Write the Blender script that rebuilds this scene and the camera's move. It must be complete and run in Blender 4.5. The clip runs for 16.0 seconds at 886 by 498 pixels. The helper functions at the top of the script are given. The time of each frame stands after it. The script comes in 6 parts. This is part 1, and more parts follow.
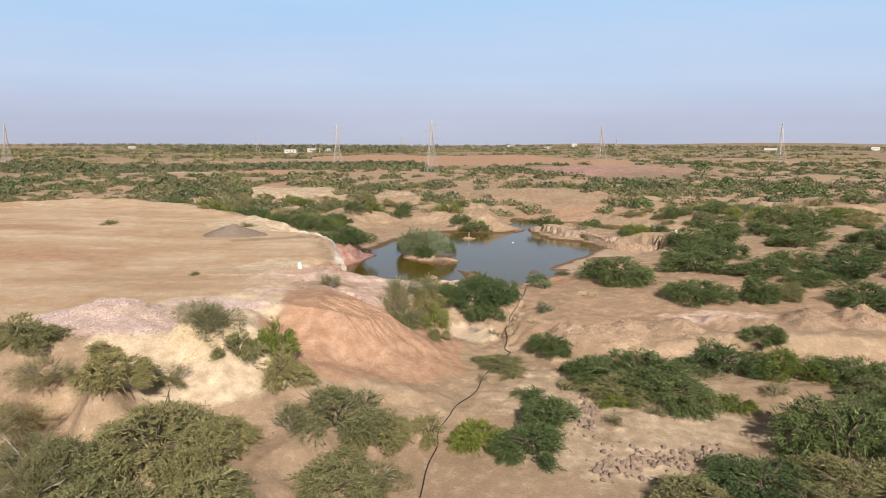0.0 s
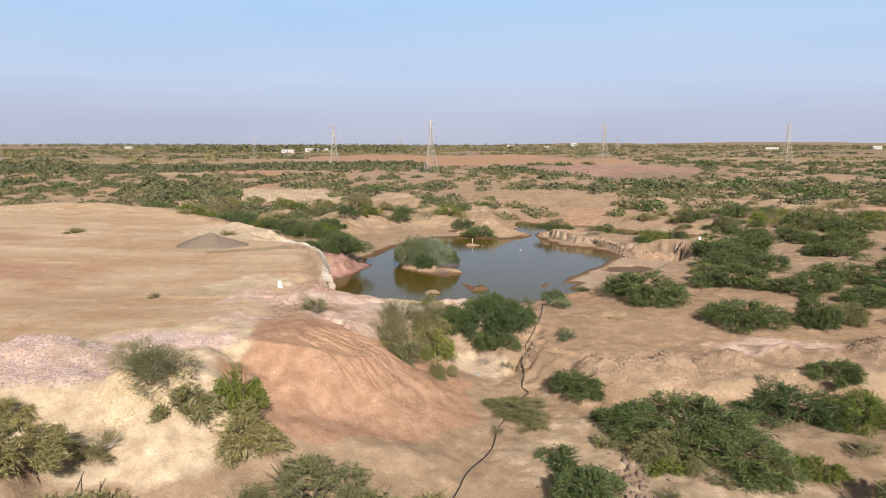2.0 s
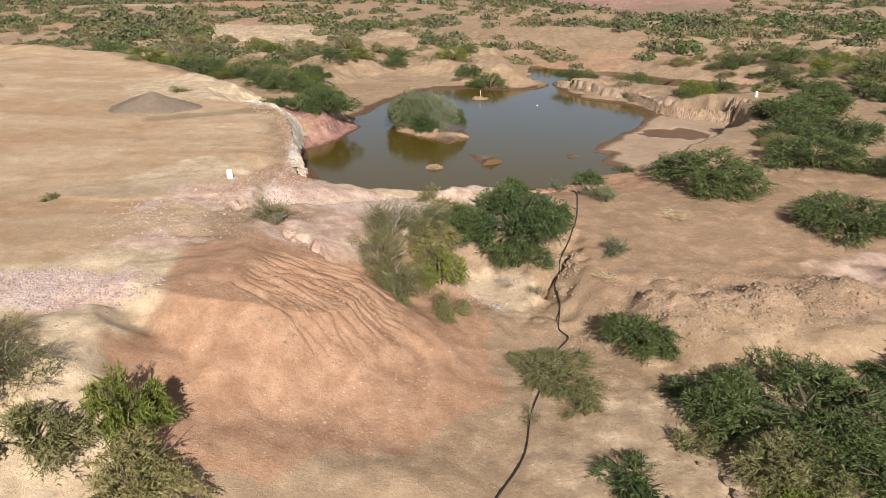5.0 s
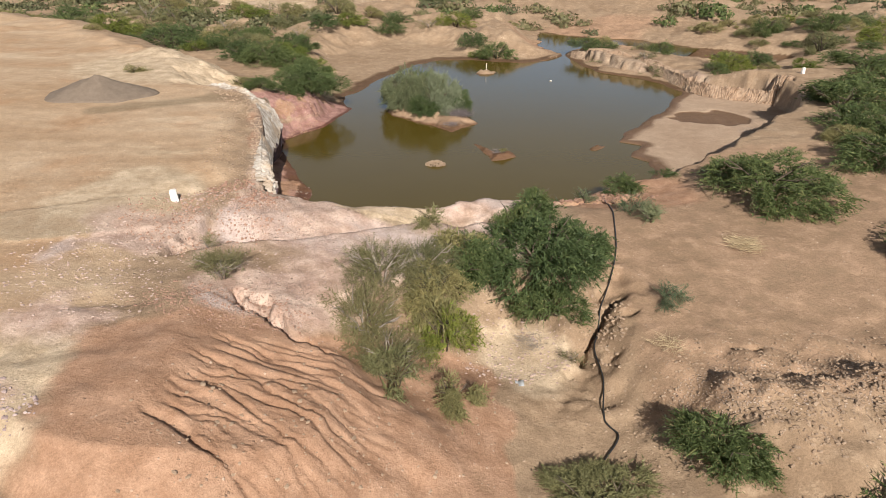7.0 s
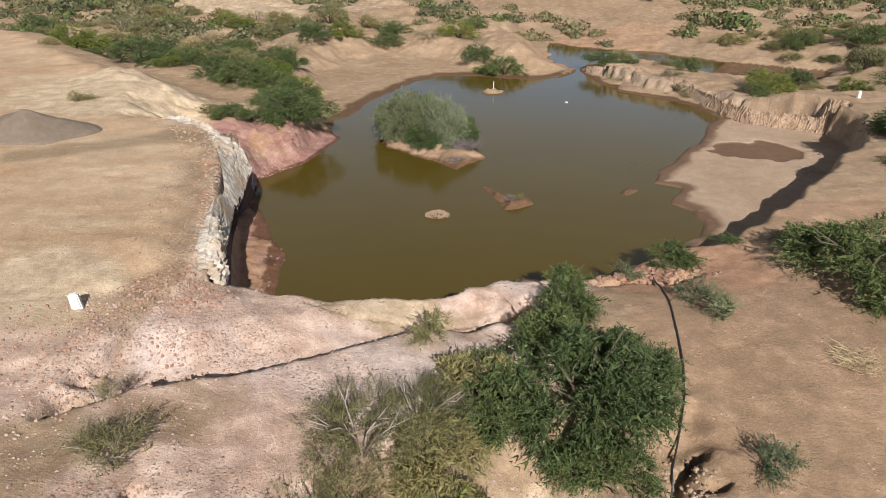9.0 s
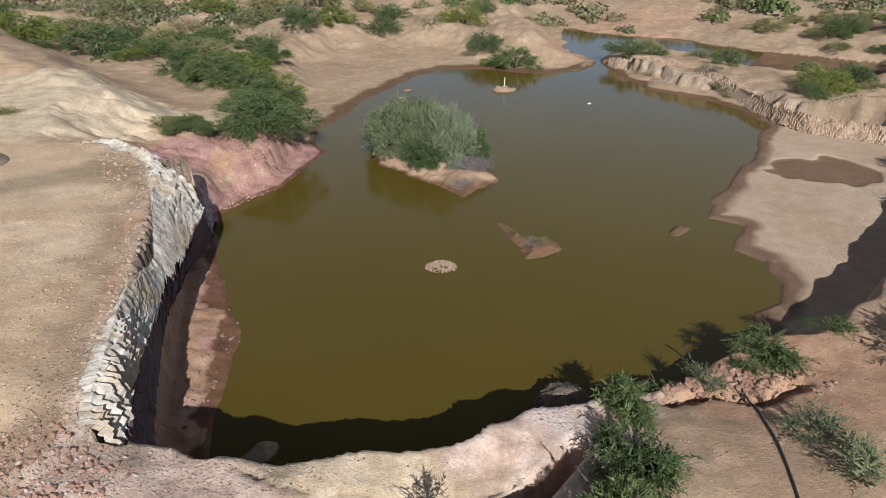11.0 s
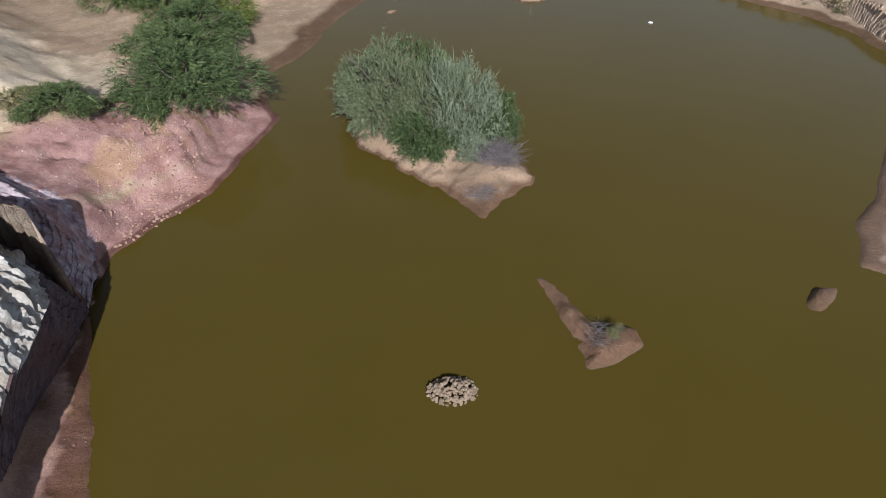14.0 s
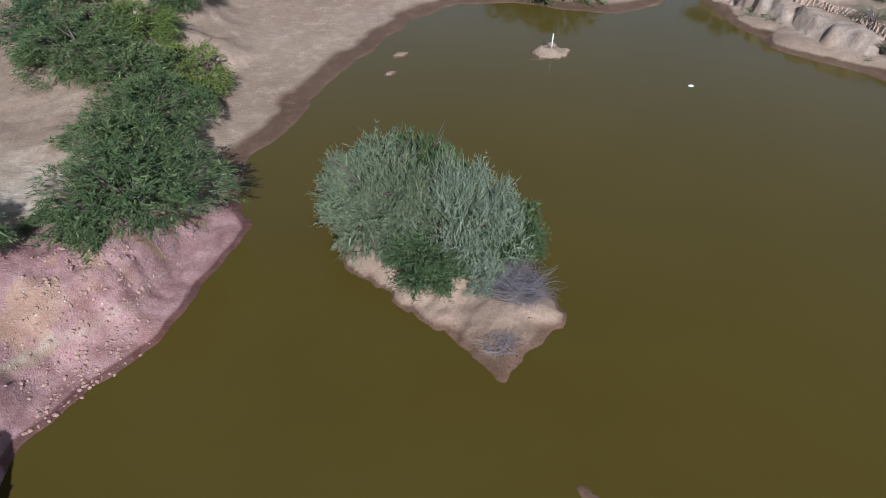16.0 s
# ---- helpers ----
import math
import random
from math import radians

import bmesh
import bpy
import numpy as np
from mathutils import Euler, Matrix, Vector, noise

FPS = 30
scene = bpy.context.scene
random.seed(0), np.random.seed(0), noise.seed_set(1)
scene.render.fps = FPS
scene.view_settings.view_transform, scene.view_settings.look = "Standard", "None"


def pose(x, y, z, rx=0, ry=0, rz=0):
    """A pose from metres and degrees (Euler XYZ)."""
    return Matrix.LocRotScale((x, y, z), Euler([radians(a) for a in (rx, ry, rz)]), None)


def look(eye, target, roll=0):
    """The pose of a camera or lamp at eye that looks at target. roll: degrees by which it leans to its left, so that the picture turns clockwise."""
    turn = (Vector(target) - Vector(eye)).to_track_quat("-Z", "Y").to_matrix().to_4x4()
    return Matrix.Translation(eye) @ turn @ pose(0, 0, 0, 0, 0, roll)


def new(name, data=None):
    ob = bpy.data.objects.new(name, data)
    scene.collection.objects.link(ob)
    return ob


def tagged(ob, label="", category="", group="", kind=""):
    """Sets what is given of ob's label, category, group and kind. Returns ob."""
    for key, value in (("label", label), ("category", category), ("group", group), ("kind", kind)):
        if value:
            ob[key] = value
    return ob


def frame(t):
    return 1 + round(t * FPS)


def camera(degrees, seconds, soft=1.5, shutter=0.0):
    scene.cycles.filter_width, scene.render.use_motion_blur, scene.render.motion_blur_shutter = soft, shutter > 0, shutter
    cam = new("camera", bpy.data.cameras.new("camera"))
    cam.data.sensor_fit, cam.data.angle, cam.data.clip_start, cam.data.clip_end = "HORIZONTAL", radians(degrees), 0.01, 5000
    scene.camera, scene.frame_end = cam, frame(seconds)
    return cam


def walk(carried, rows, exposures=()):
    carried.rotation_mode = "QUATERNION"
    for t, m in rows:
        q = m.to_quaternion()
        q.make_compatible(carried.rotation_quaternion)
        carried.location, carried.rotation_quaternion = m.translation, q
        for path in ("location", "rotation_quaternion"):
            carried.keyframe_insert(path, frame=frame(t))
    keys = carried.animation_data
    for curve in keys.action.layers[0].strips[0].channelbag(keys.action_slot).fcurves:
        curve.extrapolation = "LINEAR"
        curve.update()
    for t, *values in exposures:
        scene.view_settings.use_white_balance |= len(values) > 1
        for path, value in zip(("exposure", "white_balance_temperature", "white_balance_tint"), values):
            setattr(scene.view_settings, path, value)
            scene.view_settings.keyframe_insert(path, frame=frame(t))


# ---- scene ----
cam = camera(68.2, 16.0, soft=0.9)
PATH = [
    (0, (-0.071, -0.015, 19.756), (-0.066, 1.96, 19.438), 0.2),
    (0.5, (-0.212, 2.583, 19.734), (-0.206, 4.557, 19.414), 0.3),
    (1, (-0.323, 5.164, 19.696), (-0.316, 7.139, 19.377), 0.3),
    (1.5, (-0.398, 7.771, 19.66), (-0.391, 9.745, 19.342), 0.2),
    (2, (-0.506, 10.42, 19.646), (-0.498, 12.394, 19.327), 0.1),
    (2.5, (-0.595, 13.078, 19.628), (-0.587, 15.052, 19.309), 0.0),
    (3, (-0.638, 15.809, 19.612), (-0.631, 17.784, 19.295), -0.1),
    (3.5, (-0.693, 18.576, 19.591), (-0.684, 20.54, 19.215), -0.1),
    (4, (-0.766, 21.393, 19.614), (-0.756, 23.328, 19.108), 0.0),
    (4.5, (-0.869, 24.237, 19.682), (-0.859, 26.129, 19.032), 0.2),
    (5.6, (-1.02, 30.41, 19.755), (-1.009, 32.208, 18.878), 0.2),
    (7, (-1.199, 38.285, 19.84), (-1.187, 40.074, 18.947), 0.2),
    (7.5, (-1.221, 41.168, 19.866), (-1.207, 42.958, 18.973), 0.2),
    (8, (-1.243, 44.028, 19.876), (-1.231, 45.817, 18.983), 0.2),
    (8.5, (-1.314, 46.823, 19.856), (-1.304, 48.613, 18.964), 0.2),
    (9, (-1.383, 49.672, 19.803), (-1.371, 51.463, 18.914), 0.3),
    (9.5, (-1.434, 52.535, 19.743), (-1.424, 54.327, 18.854), 0.3),
    (10, (-1.505, 55.454, 19.672), (-1.494, 57.246, 18.784), 0.4),
    (12.5, (-1.777, 70.586, 19.538), (-1.769, 72.176, 18.325), 0.3),
    (13, (-1.881, 73.831, 19.538), (-1.87, 75.355, 18.244), 0.2),
    (13.5, (-1.953, 77.136, 19.569), (-1.941, 78.654, 18.266), 0.3),
    (14, (-2.069, 80.423, 19.605), (-2.053, 81.943, 18.306), 0.7),
    (14.5, (-2.127, 83.763, 19.688), (-2.111, 85.283, 18.388), 0.7),
    (15, (-2.063, 86.643, 19.756), (-2.061, 88.171, 18.465), 0.4),
    (15.5, (-2.064, 88.677, 19.78), (-2.064, 90.209, 18.494), 0.1),
    (16, (-2.107, 89.911, 19.816), (-2.11, 91.444, 18.531), 0.1),
]
walk(cam, [(t, look(eye, target, roll)) for t, eye, target, roll in PATH],
     exposures=[(0.0, 0.52, 6550, 10), (8.0, 0.45, 6500, 10), (10.0, 0.41, 6000, 8), (12.5, 0.39, 5600, 5), (14.5, 0.40, 5300, 9), (16.0, 0.40, 4950, 10)])

# ------------------------------------------------------------------ light
SUN_AZ, SUN_EL = 169.5, 33.0          # degrees, clockwise from +y (north); height over the horizon
world = bpy.data.worlds.new("sky")
scene.world = world
world.use_nodes = True
wn, wl = world.node_tree.nodes, world.node_tree.links
sky = wn.new("ShaderNodeTexSky")
sky.sky_type, sky.sun_disc = "NISHITA", False
sky.sun_elevation, sky.sun_rotation = radians(SUN_EL), radians(SUN_AZ)
sky.air_density, sky.dust_density, sky.ozone_density, sky.altitude = 1.0, 0.7, 1.6, 0
wtc = wn.new("ShaderNodeTexCoord")
wmap = wn.new("ShaderNodeMapping")
wmap.inputs["Scale"].default_value = (1.2, 3.0, 9.0)
wl.new(wtc.outputs["Generated"], wmap.inputs["Vector"])
wno = wn.new("ShaderNodeTexNoise")
wno.inputs["Scale"].default_value, wno.inputs["Detail"].default_value = 1.6, 6
wl.new(wmap.outputs["Vector"], wno.inputs["Vector"])
wramp = wn.new("ShaderNodeMapRange")
wramp.inputs["From Min"].default_value, wramp.inputs["From Max"].default_value = 0.42, 0.75
wramp.inputs["To Min"].default_value, wramp.inputs["To Max"].default_value = 0.0, 0.22
wl.new(wno.outputs["Fac"], wramp.inputs["Value"])
wmix = wn.new("ShaderNodeMix")
wmix.data_type = "RGBA"
wmix.inputs["B"].default_value = (6.6, 7.0, 8.2, 1)     # thin high cloud
wl.new(wramp.outputs["Result"], wmix.inputs["Factor"])
# haze low over the plain, clear sky above it
wsep = wn.new("ShaderNodeSeparateXYZ")
wl.new(wtc.outputs["Generated"], wsep.inputs["Vector"])
whaze = wn.new("ShaderNodeValToRGB")
whaze.color_ramp.elements[0].position, whaze.color_ramp.elements[0].color = 0.0, (0.385, 0.410, 0.520, 1)
whaze.color_ramp.elements[1].position, whaze.color_ramp.elements[1].color = 0.21, (0.330, 0.520, 0.760, 1)
for place, colour in ((0.035, (0.400, 0.435, 0.560, 1)), (0.09, (0.430, 0.525, 0.690, 1)), (0.28, (0.415, 0.470, 0.550, 1)), (0.42, (0.400, 0.405, 0.425, 1))):
    whaze.color_ramp.elements.new(place).color = colour
wl.new(wsep.outputs["Z"], whaze.inputs["Fac"])
wgain = wn.new("ShaderNodeVectorMath")
wgain.operation = "SCALE"
wgain.inputs["Scale"].default_value = 11.5
wl.new(whaze.outputs["Color"], wgain.inputs[0])
wup = wn.new("ShaderNodeMapRange")
wup.inputs["From Min"].default_value, wup.inputs["From Max"].default_value = 0.42, 0.75
wl.new(wsep.outputs["Z"], wup.inputs["Value"])
wlow = wn.new("ShaderNodeMix")
wlow.data_type = "RGBA"
wl.new(wup.outputs["Result"], wlow.inputs["Factor"])
wl.new(wgain.outputs["Vector"], wlow.inputs["A"])
wclear = wn.new("ShaderNodeVectorMath")
wclear.operation = "SCALE"
wclear.inputs["Scale"].default_value = 0.14
wl.new(sky.outputs["Color"], wclear.inputs[0])
wl.new(wclear.outputs["Vector"], wlow.inputs["B"])
wl.new(wlow.outputs["Result"], wmix.inputs["A"])
wbg = wn["Background"]
wbg.inputs["Strength"].default_value = 0.075
wl.new(wmix.outputs["Result"], wbg.inputs["Color"])

sun = new("sun", bpy.data.lights.new("sun", "SUN"))
sun.data.energy, sun.data.angle, sun.data.color = 5.0, radians(0.55), (1.0, 0.94, 0.86)
az, el = radians(SUN_AZ), radians(SUN_EL)
to_sun = Vector((math.sin(az) * math.cos(el), math.cos(az) * math.cos(el), math.sin(el)))
sun.matrix_world = look(to_sun * 300, (0, 0, 0))

# ------------------------------------------------------------------ numeric helpers
rng = np.random.default_rng(7)


def lattice(i, j, seed):
    h = (i.astype(np.int64) * 374761393 + j.astype(np.int64) * 668265263 + seed * 974634777) & 0xFFFFFFFF
    h = ((h ^ (h >> 13)) * 1274126177) & 0xFFFFFFFF
    return ((h ^ (h >> 16)) & 0xFFFF) / 32767.5 - 1.0


def value_noise(x, y, seed):
    i, j = np.floor(x), np.floor(y)
    u, v = x - i, y - j
    u, v = u * u * u * (u * (6 * u - 15) + 10), v * v * v * (v * (6 * v - 15) + 10)
    a, b = lattice(i, j, seed), lattice(i + 1, j, seed)
    c, d = lattice(i, j + 1, seed), lattice(i + 1, j + 1, seed)
    return (a * (1 - u) + b * u) * (1 - v) + (c * (1 - u) + d * u) * v


def fbm(x, y, size, octaves=4, seed=0, gain=0.5):
    """Fractal noise of about -1 to 1, whose largest lumps are size metres wide."""
    out, amp, total = 0.0, 1.0, 0.0
    f = 1.0 / size
    for k in range(octaves):
        ca, sa = math.cos(0.7 * k + seed), math.sin(0.7 * k + seed)
        out = out + amp * value_noise((ca * x - sa * y) * f + 17.3 * k, (sa * x + ca * y) * f - 9.1 * k, seed + 31 * k)
        total, amp, f = total + amp, amp * gain, f * 2.03
    return out / total * 1.5


def step(a, b, v):
    t = np.clip((v - a) / (b - a), 0, 1)
    return t * t * (3 - 2 * t)


def mix(a, b, w):
    return a + (b - a) * w


def inside(poly, x, y):
    """Signed distance to a closed outline, positive within."""
    p = np.array(poly, float)
    q = np.roll(p, -1, 0)
    best = np.full(np.shape(x), 1e18)
    odd = np.zeros(np.shape(x), bool)
    for (ax, ay), (bx, by) in zip(p, q):
        dx, dy = bx - ax, by - ay
        t = np.clip(((x - ax) * dx + (y - ay) * dy) / (dx * dx + dy * dy), 0, 1)
        best = np.minimum(best, (x - ax - t * dx) ** 2 + (y - ay - t * dy) ** 2)
        if ay != by:
            odd ^= ((ay > y) != (by > y)) & (x < ax + (y - ay) / (by - ay) * dx)
    return np.where(odd, 1, -1) * np.sqrt(best)


def along(line, x, y):
    """Distance to an open line, and how far along it (0 to 1)."""
    p = np.array(line, float)
    lens = np.r_[0, np.cumsum(np.hypot(*np.diff(p, axis=0).T))]
    best, s = np.full(np.shape(x), 1e18), np.zeros(np.shape(x))
    for n, ((ax, ay), (bx, by)) in enumerate(zip(p[:-1], p[1:])):
        dx, dy = bx - ax, by - ay
        t = np.clip(((x - ax) * dx + (y - ay) * dy) / (dx * dx + dy * dy), 0, 1)
        d = (x - ax - t * dx) ** 2 + (y - ay - t * dy) ** 2
        s = np.where(d < best, (lens[n] + t * (lens[n + 1] - lens[n])) / lens[-1], s)
        best = np.minimum(best, d)
    return np.sqrt(best), s


# ------------------------------------------------------------------ plan of the land (metres, water level 0)
SHORE = [(-9.2, 76.2), (-10.7, 76.8), (-11, 83.8), (-11.1, 86), (-11.7, 89.2), (-12.9, 91.4), (-15, 96.2), (-16.8, 100), (-16.7, 102.8),
         (-15.4, 105), (-13.4, 107.6), (-12.2, 112), (-11.4, 115.4), (-12.6, 117.5), (-13.1, 121.5), (-11.4, 124.2),
         (-10.8, 128.5), (-7.9, 135), (-5, 142), (-0.9, 146), (4, 146), (8.6, 144.5), (12.3, 143.5), (15.8, 146),
         (19.7, 151), (20.6, 144.4), (22.2, 137), (27, 132.5), (29.8, 128), (30.3, 124), (26.5, 116.5), (21, 108.5),
         (18.3, 105.3), (17, 102.5), (19, 100.8), (17, 97.8), (18.6, 96), (18, 93.5), (17, 91.4), (15.4, 90.7), (14.7, 88.9), (13.5, 87.0), (12.0, 85.6),
         (10.0, 84.2), (8.3, 83.2), (6.4, 82.0), (4.6, 81.0), (2.8, 80.2), (1.4, 79.6), (-1, 77.9), (-2.8, 77.4), (-5.5, 76.9)]
CHANNEL = [(19, 150), (17, 160), (19, 176), (27.4, 169.5), (36.8, 166), (44, 158.5), (51, 155), (58, 150), (54, 142),
           (45, 142), (38.6, 146.8), (33, 154), (26, 160), (22, 156)]
PLATEAU = [(-12.5, 57), (-12, 61.5), (-13.2, 66), (-13, 70), (-12.4, 74.5), (-13.4, 81), (-14, 86), (-15.6, 93), (-18.3, 97.5),
           (-21, 103), (-30, 114), (-37, 121), (-55, 139), (-77, 148), (-93, 138), (-150, 135), (-150, 30), (-60, 36),
           (-34, 44), (-25, 45.5), (-18, 49)]
LIP = [(-15, 62), (-11, 61.5), (-8.2, 62.0), (-5.2, 65.6), (-2.4, 68.8), (0.6, 72.2), (3.5, 75), (5.4, 82.6), (1.5, 81.8), (-2.8, 79.5),
       (-6, 79), (-10.6, 78.6), (-14, 80)]
SHELF = [(-9.5, 76.3), (-11.4, 76.3), (-12.9, 78.2), (-14.4, 82), (-15.9, 88), (-17.4, 94), (-17.6, 97.5), (-17.2, 99.6), (-16, 100.6), (-9, 90)]
FAN_TOP = [(-16, 54.6), (-12.6, 53.2), (-10.2, 52.8), (-7.2, 53.8), (-4.9, 55.6), (-4.4, 58), (-5.6, 60), (-8, 61.3), (-11, 62), (-16, 60)]
SPUR_TOP = [(-19.5, 50), (-19.2, 47.2), (-17.4, 45.8), (-15.8, 46.0), (-14.6, 47.6), (-14.2, 50), (-16, 52)]
LOW = [(-9, 30), (-9, -60), (110, -60), (110, 44), (46, 55), (34, 56.5), (22, 57), (14, 55.5), (10.5, 57.5), (8, 62), (6.2, 66),
       (3.4, 69), (0.5, 67), (-2, 62), (-3, 56), (-5, 48)]
MUD = [(11.6, 87.2), (12.6, 86.4), (16.4, 86.0), (19.6, 88.8), (25.2, 94.3), (30.7, 99.6), (36, 105.6), (39.5, 112), (39.5, 118.5), (36, 122.3), (32, 125), (29, 126), (15, 105)]
BEACH = [(-12, 116.4), (-14.0, 119), (-16.5, 127), (-17.5, 138), (-17, 150), (-9, 160), (0, 156), (5, 149.5), (8, 146.8), (15, 149), (19, 153),
         (10, 135), (-5, 122)]
ISLAND = [(-7.6, 115.5), (-6.6, 112.7), (-4.2, 110.4), (-1.7, 108.2), (-0.6, 106.6), (0.4, 105.7), (1, 107), (2.7, 108.6),
          (2.8, 109.5), (2.2, 111), (1.7, 114), (0, 117), (-4, 118.3), (-7, 117.6)]
SPIT = [(2.2, 101.4), (2.6, 101.4), (3.2, 100.6), (3.8, 99.5), (4.4, 98.4), (5.0, 98.6), (5.9, 98.4), (6.0, 97.6), (4.7, 96.7), (3.7, 96.5), (3.3, 98.4), (2.7, 99.9)]
FIELD = [(-105, 860), (-150, 640), (-22, 395), (60, 405), (130, 440), (150, 520), (92, 860)]
PINK_FLAT = [(28, 350), (54, 288), (70, 262), (128, 285), (150, 390), (96, 413)]
FIELD_WEST = [(-156, 385), (-92, 397), (-70, 300), (-131, 335)]
TAN_FLAT = [(-78, 245), (-35, 230), (-25, 172), (-52, 178)]
CRACK_A = [(-14.5, 66.4), (-12.8, 67.5), (-12.0, 68.5), (-10.4, 69.1), (-8.7, 69.9), (-6.6, 71.1), (-5.2, 72.3), (-3.4, 73.5), (-0.5, 75.0), (1.8, 76.4), (3.2, 78.2)]
SLUMP = [*CRACK_A, (4.2, 81), (1, 81), (-3, 79), (-10, 78.5), (-12.2, 76), (-13.2, 73.5), (-13.6, 71)]
RIM = [(-12.0, 76.0), (-12.4, 77.2), (-13.2, 80.9), (-13.9, 84.0), (-14.7, 87.5), (-15.6, 90.6), (-16.9, 94.0), (-18.0, 96.5), (-19.6, 98.2), (-21.5, 99.4), (-24.1, 101.0)]
FACE = [(-11.4, 76.1), (-11.7, 76.9), (-12.6, 80.3), (-13.3, 83.8), (-13.9, 87.0), (-14.3, 90.6), (-14.9, 94.2), (-15.7, 96.6), (-17.0, 98.1), (-19.2, 99.2), (-22.2, 100.6)]
FOOT = [(-11.0, 76.2), (-11.5, 76.8), (-12.9, 80.6), (-13.8, 83.8), (-14.8, 87.0), (-15.6, 90.4), (-16.3, 94.0), (-16.2, 97.2), (-16.4, 99.3), (-18.3, 100.0), (-21.5, 101.4)]
EAST_OF_RIM = [(-11.6, 76.5), *RIM[1:9], (-16.0, 100.2), (-5, 100), (-5, 76)]
NOTCH = [(-16.4, 99.4), (-17.6, 99.8), (-19.3, 100.5), (-21.8, 101.6)]
BLUFF = [(-16.7, 101.2), (-17.7, 102.9), (-19.2, 103.8), (-21.6, 104.0)]
BANK_TOP = [(20.9, 149.4), (21.9, 147.4), (24.4, 144.8), (28.9, 139.4), (31.5, 132.4), (32.1, 127.4), (32.4, 124.4), (33.7, 121.8), (37.1, 119.6), (41.1, 116.6)]
BANK_FOOT = [(20.3, 148.6), (20.9, 146.5), (23.2, 143.7), (27.6, 138.6), (30.1, 131.9), (30.8, 127.2), (31.2, 123.7), (32.7, 120.4), (36.3, 118.1), (40.2, 115.0)]
CAKE = [(-26.5, 66.8), (-21.1, 65.9), (-18.1, 67), (-16, 68.8), (-14.5, 70.4), (-14.2, 71.2), (-15.1, 72.2), (-16.4, 73.0), (-17.9, 72.4), (-20.5, 71.0), (-25.5, 69.4)]


def water_lines():
    """Rills worn by rain down the red fan: (line, half width, depth)."""
    r = np.random.default_rng(15)
    out = []
    for k in range(150):
        a = (k * 0.618) % 1.0
        main = k < 16
        x, y = -10.8 + 0.6 * a, 54.6 + 5.0 * a
        way = mix(-0.40, -0.02, a) + r.normal() * 0.06
        ahead = r.uniform(0.0, 0.8) if main else r.uniform(0.6, 6.0)
        x, y = x + ahead * math.cos(way), y + ahead * math.sin(way)
        pts = [(x, y)]
        bend = way
        for _ in range(int(r.uniform(11, 20) if main else r.uniform(4, 12))):
            bend = 0.6 * bend + 0.4 * way + r.normal() * 0.17
            x, y = x + 0.45 * math.cos(bend), y + 0.45 * math.sin(bend)
            pts.append((x, y))
        out.append((pts, r.uniform(0.09, 0.12) if main else r.uniform(0.07, 0.09), r.uniform(0.14, 0.26) if main else r.uniform(0.05, 0.13)))
    return out


RILLS = water_lines()
CRACK_B = [(-10.1, 63.2), (-9.4, 62.3), (-8.2, 61.75), (-7.85, 61.1), (-6.9, 60.75), (-5.9, 60.1)]


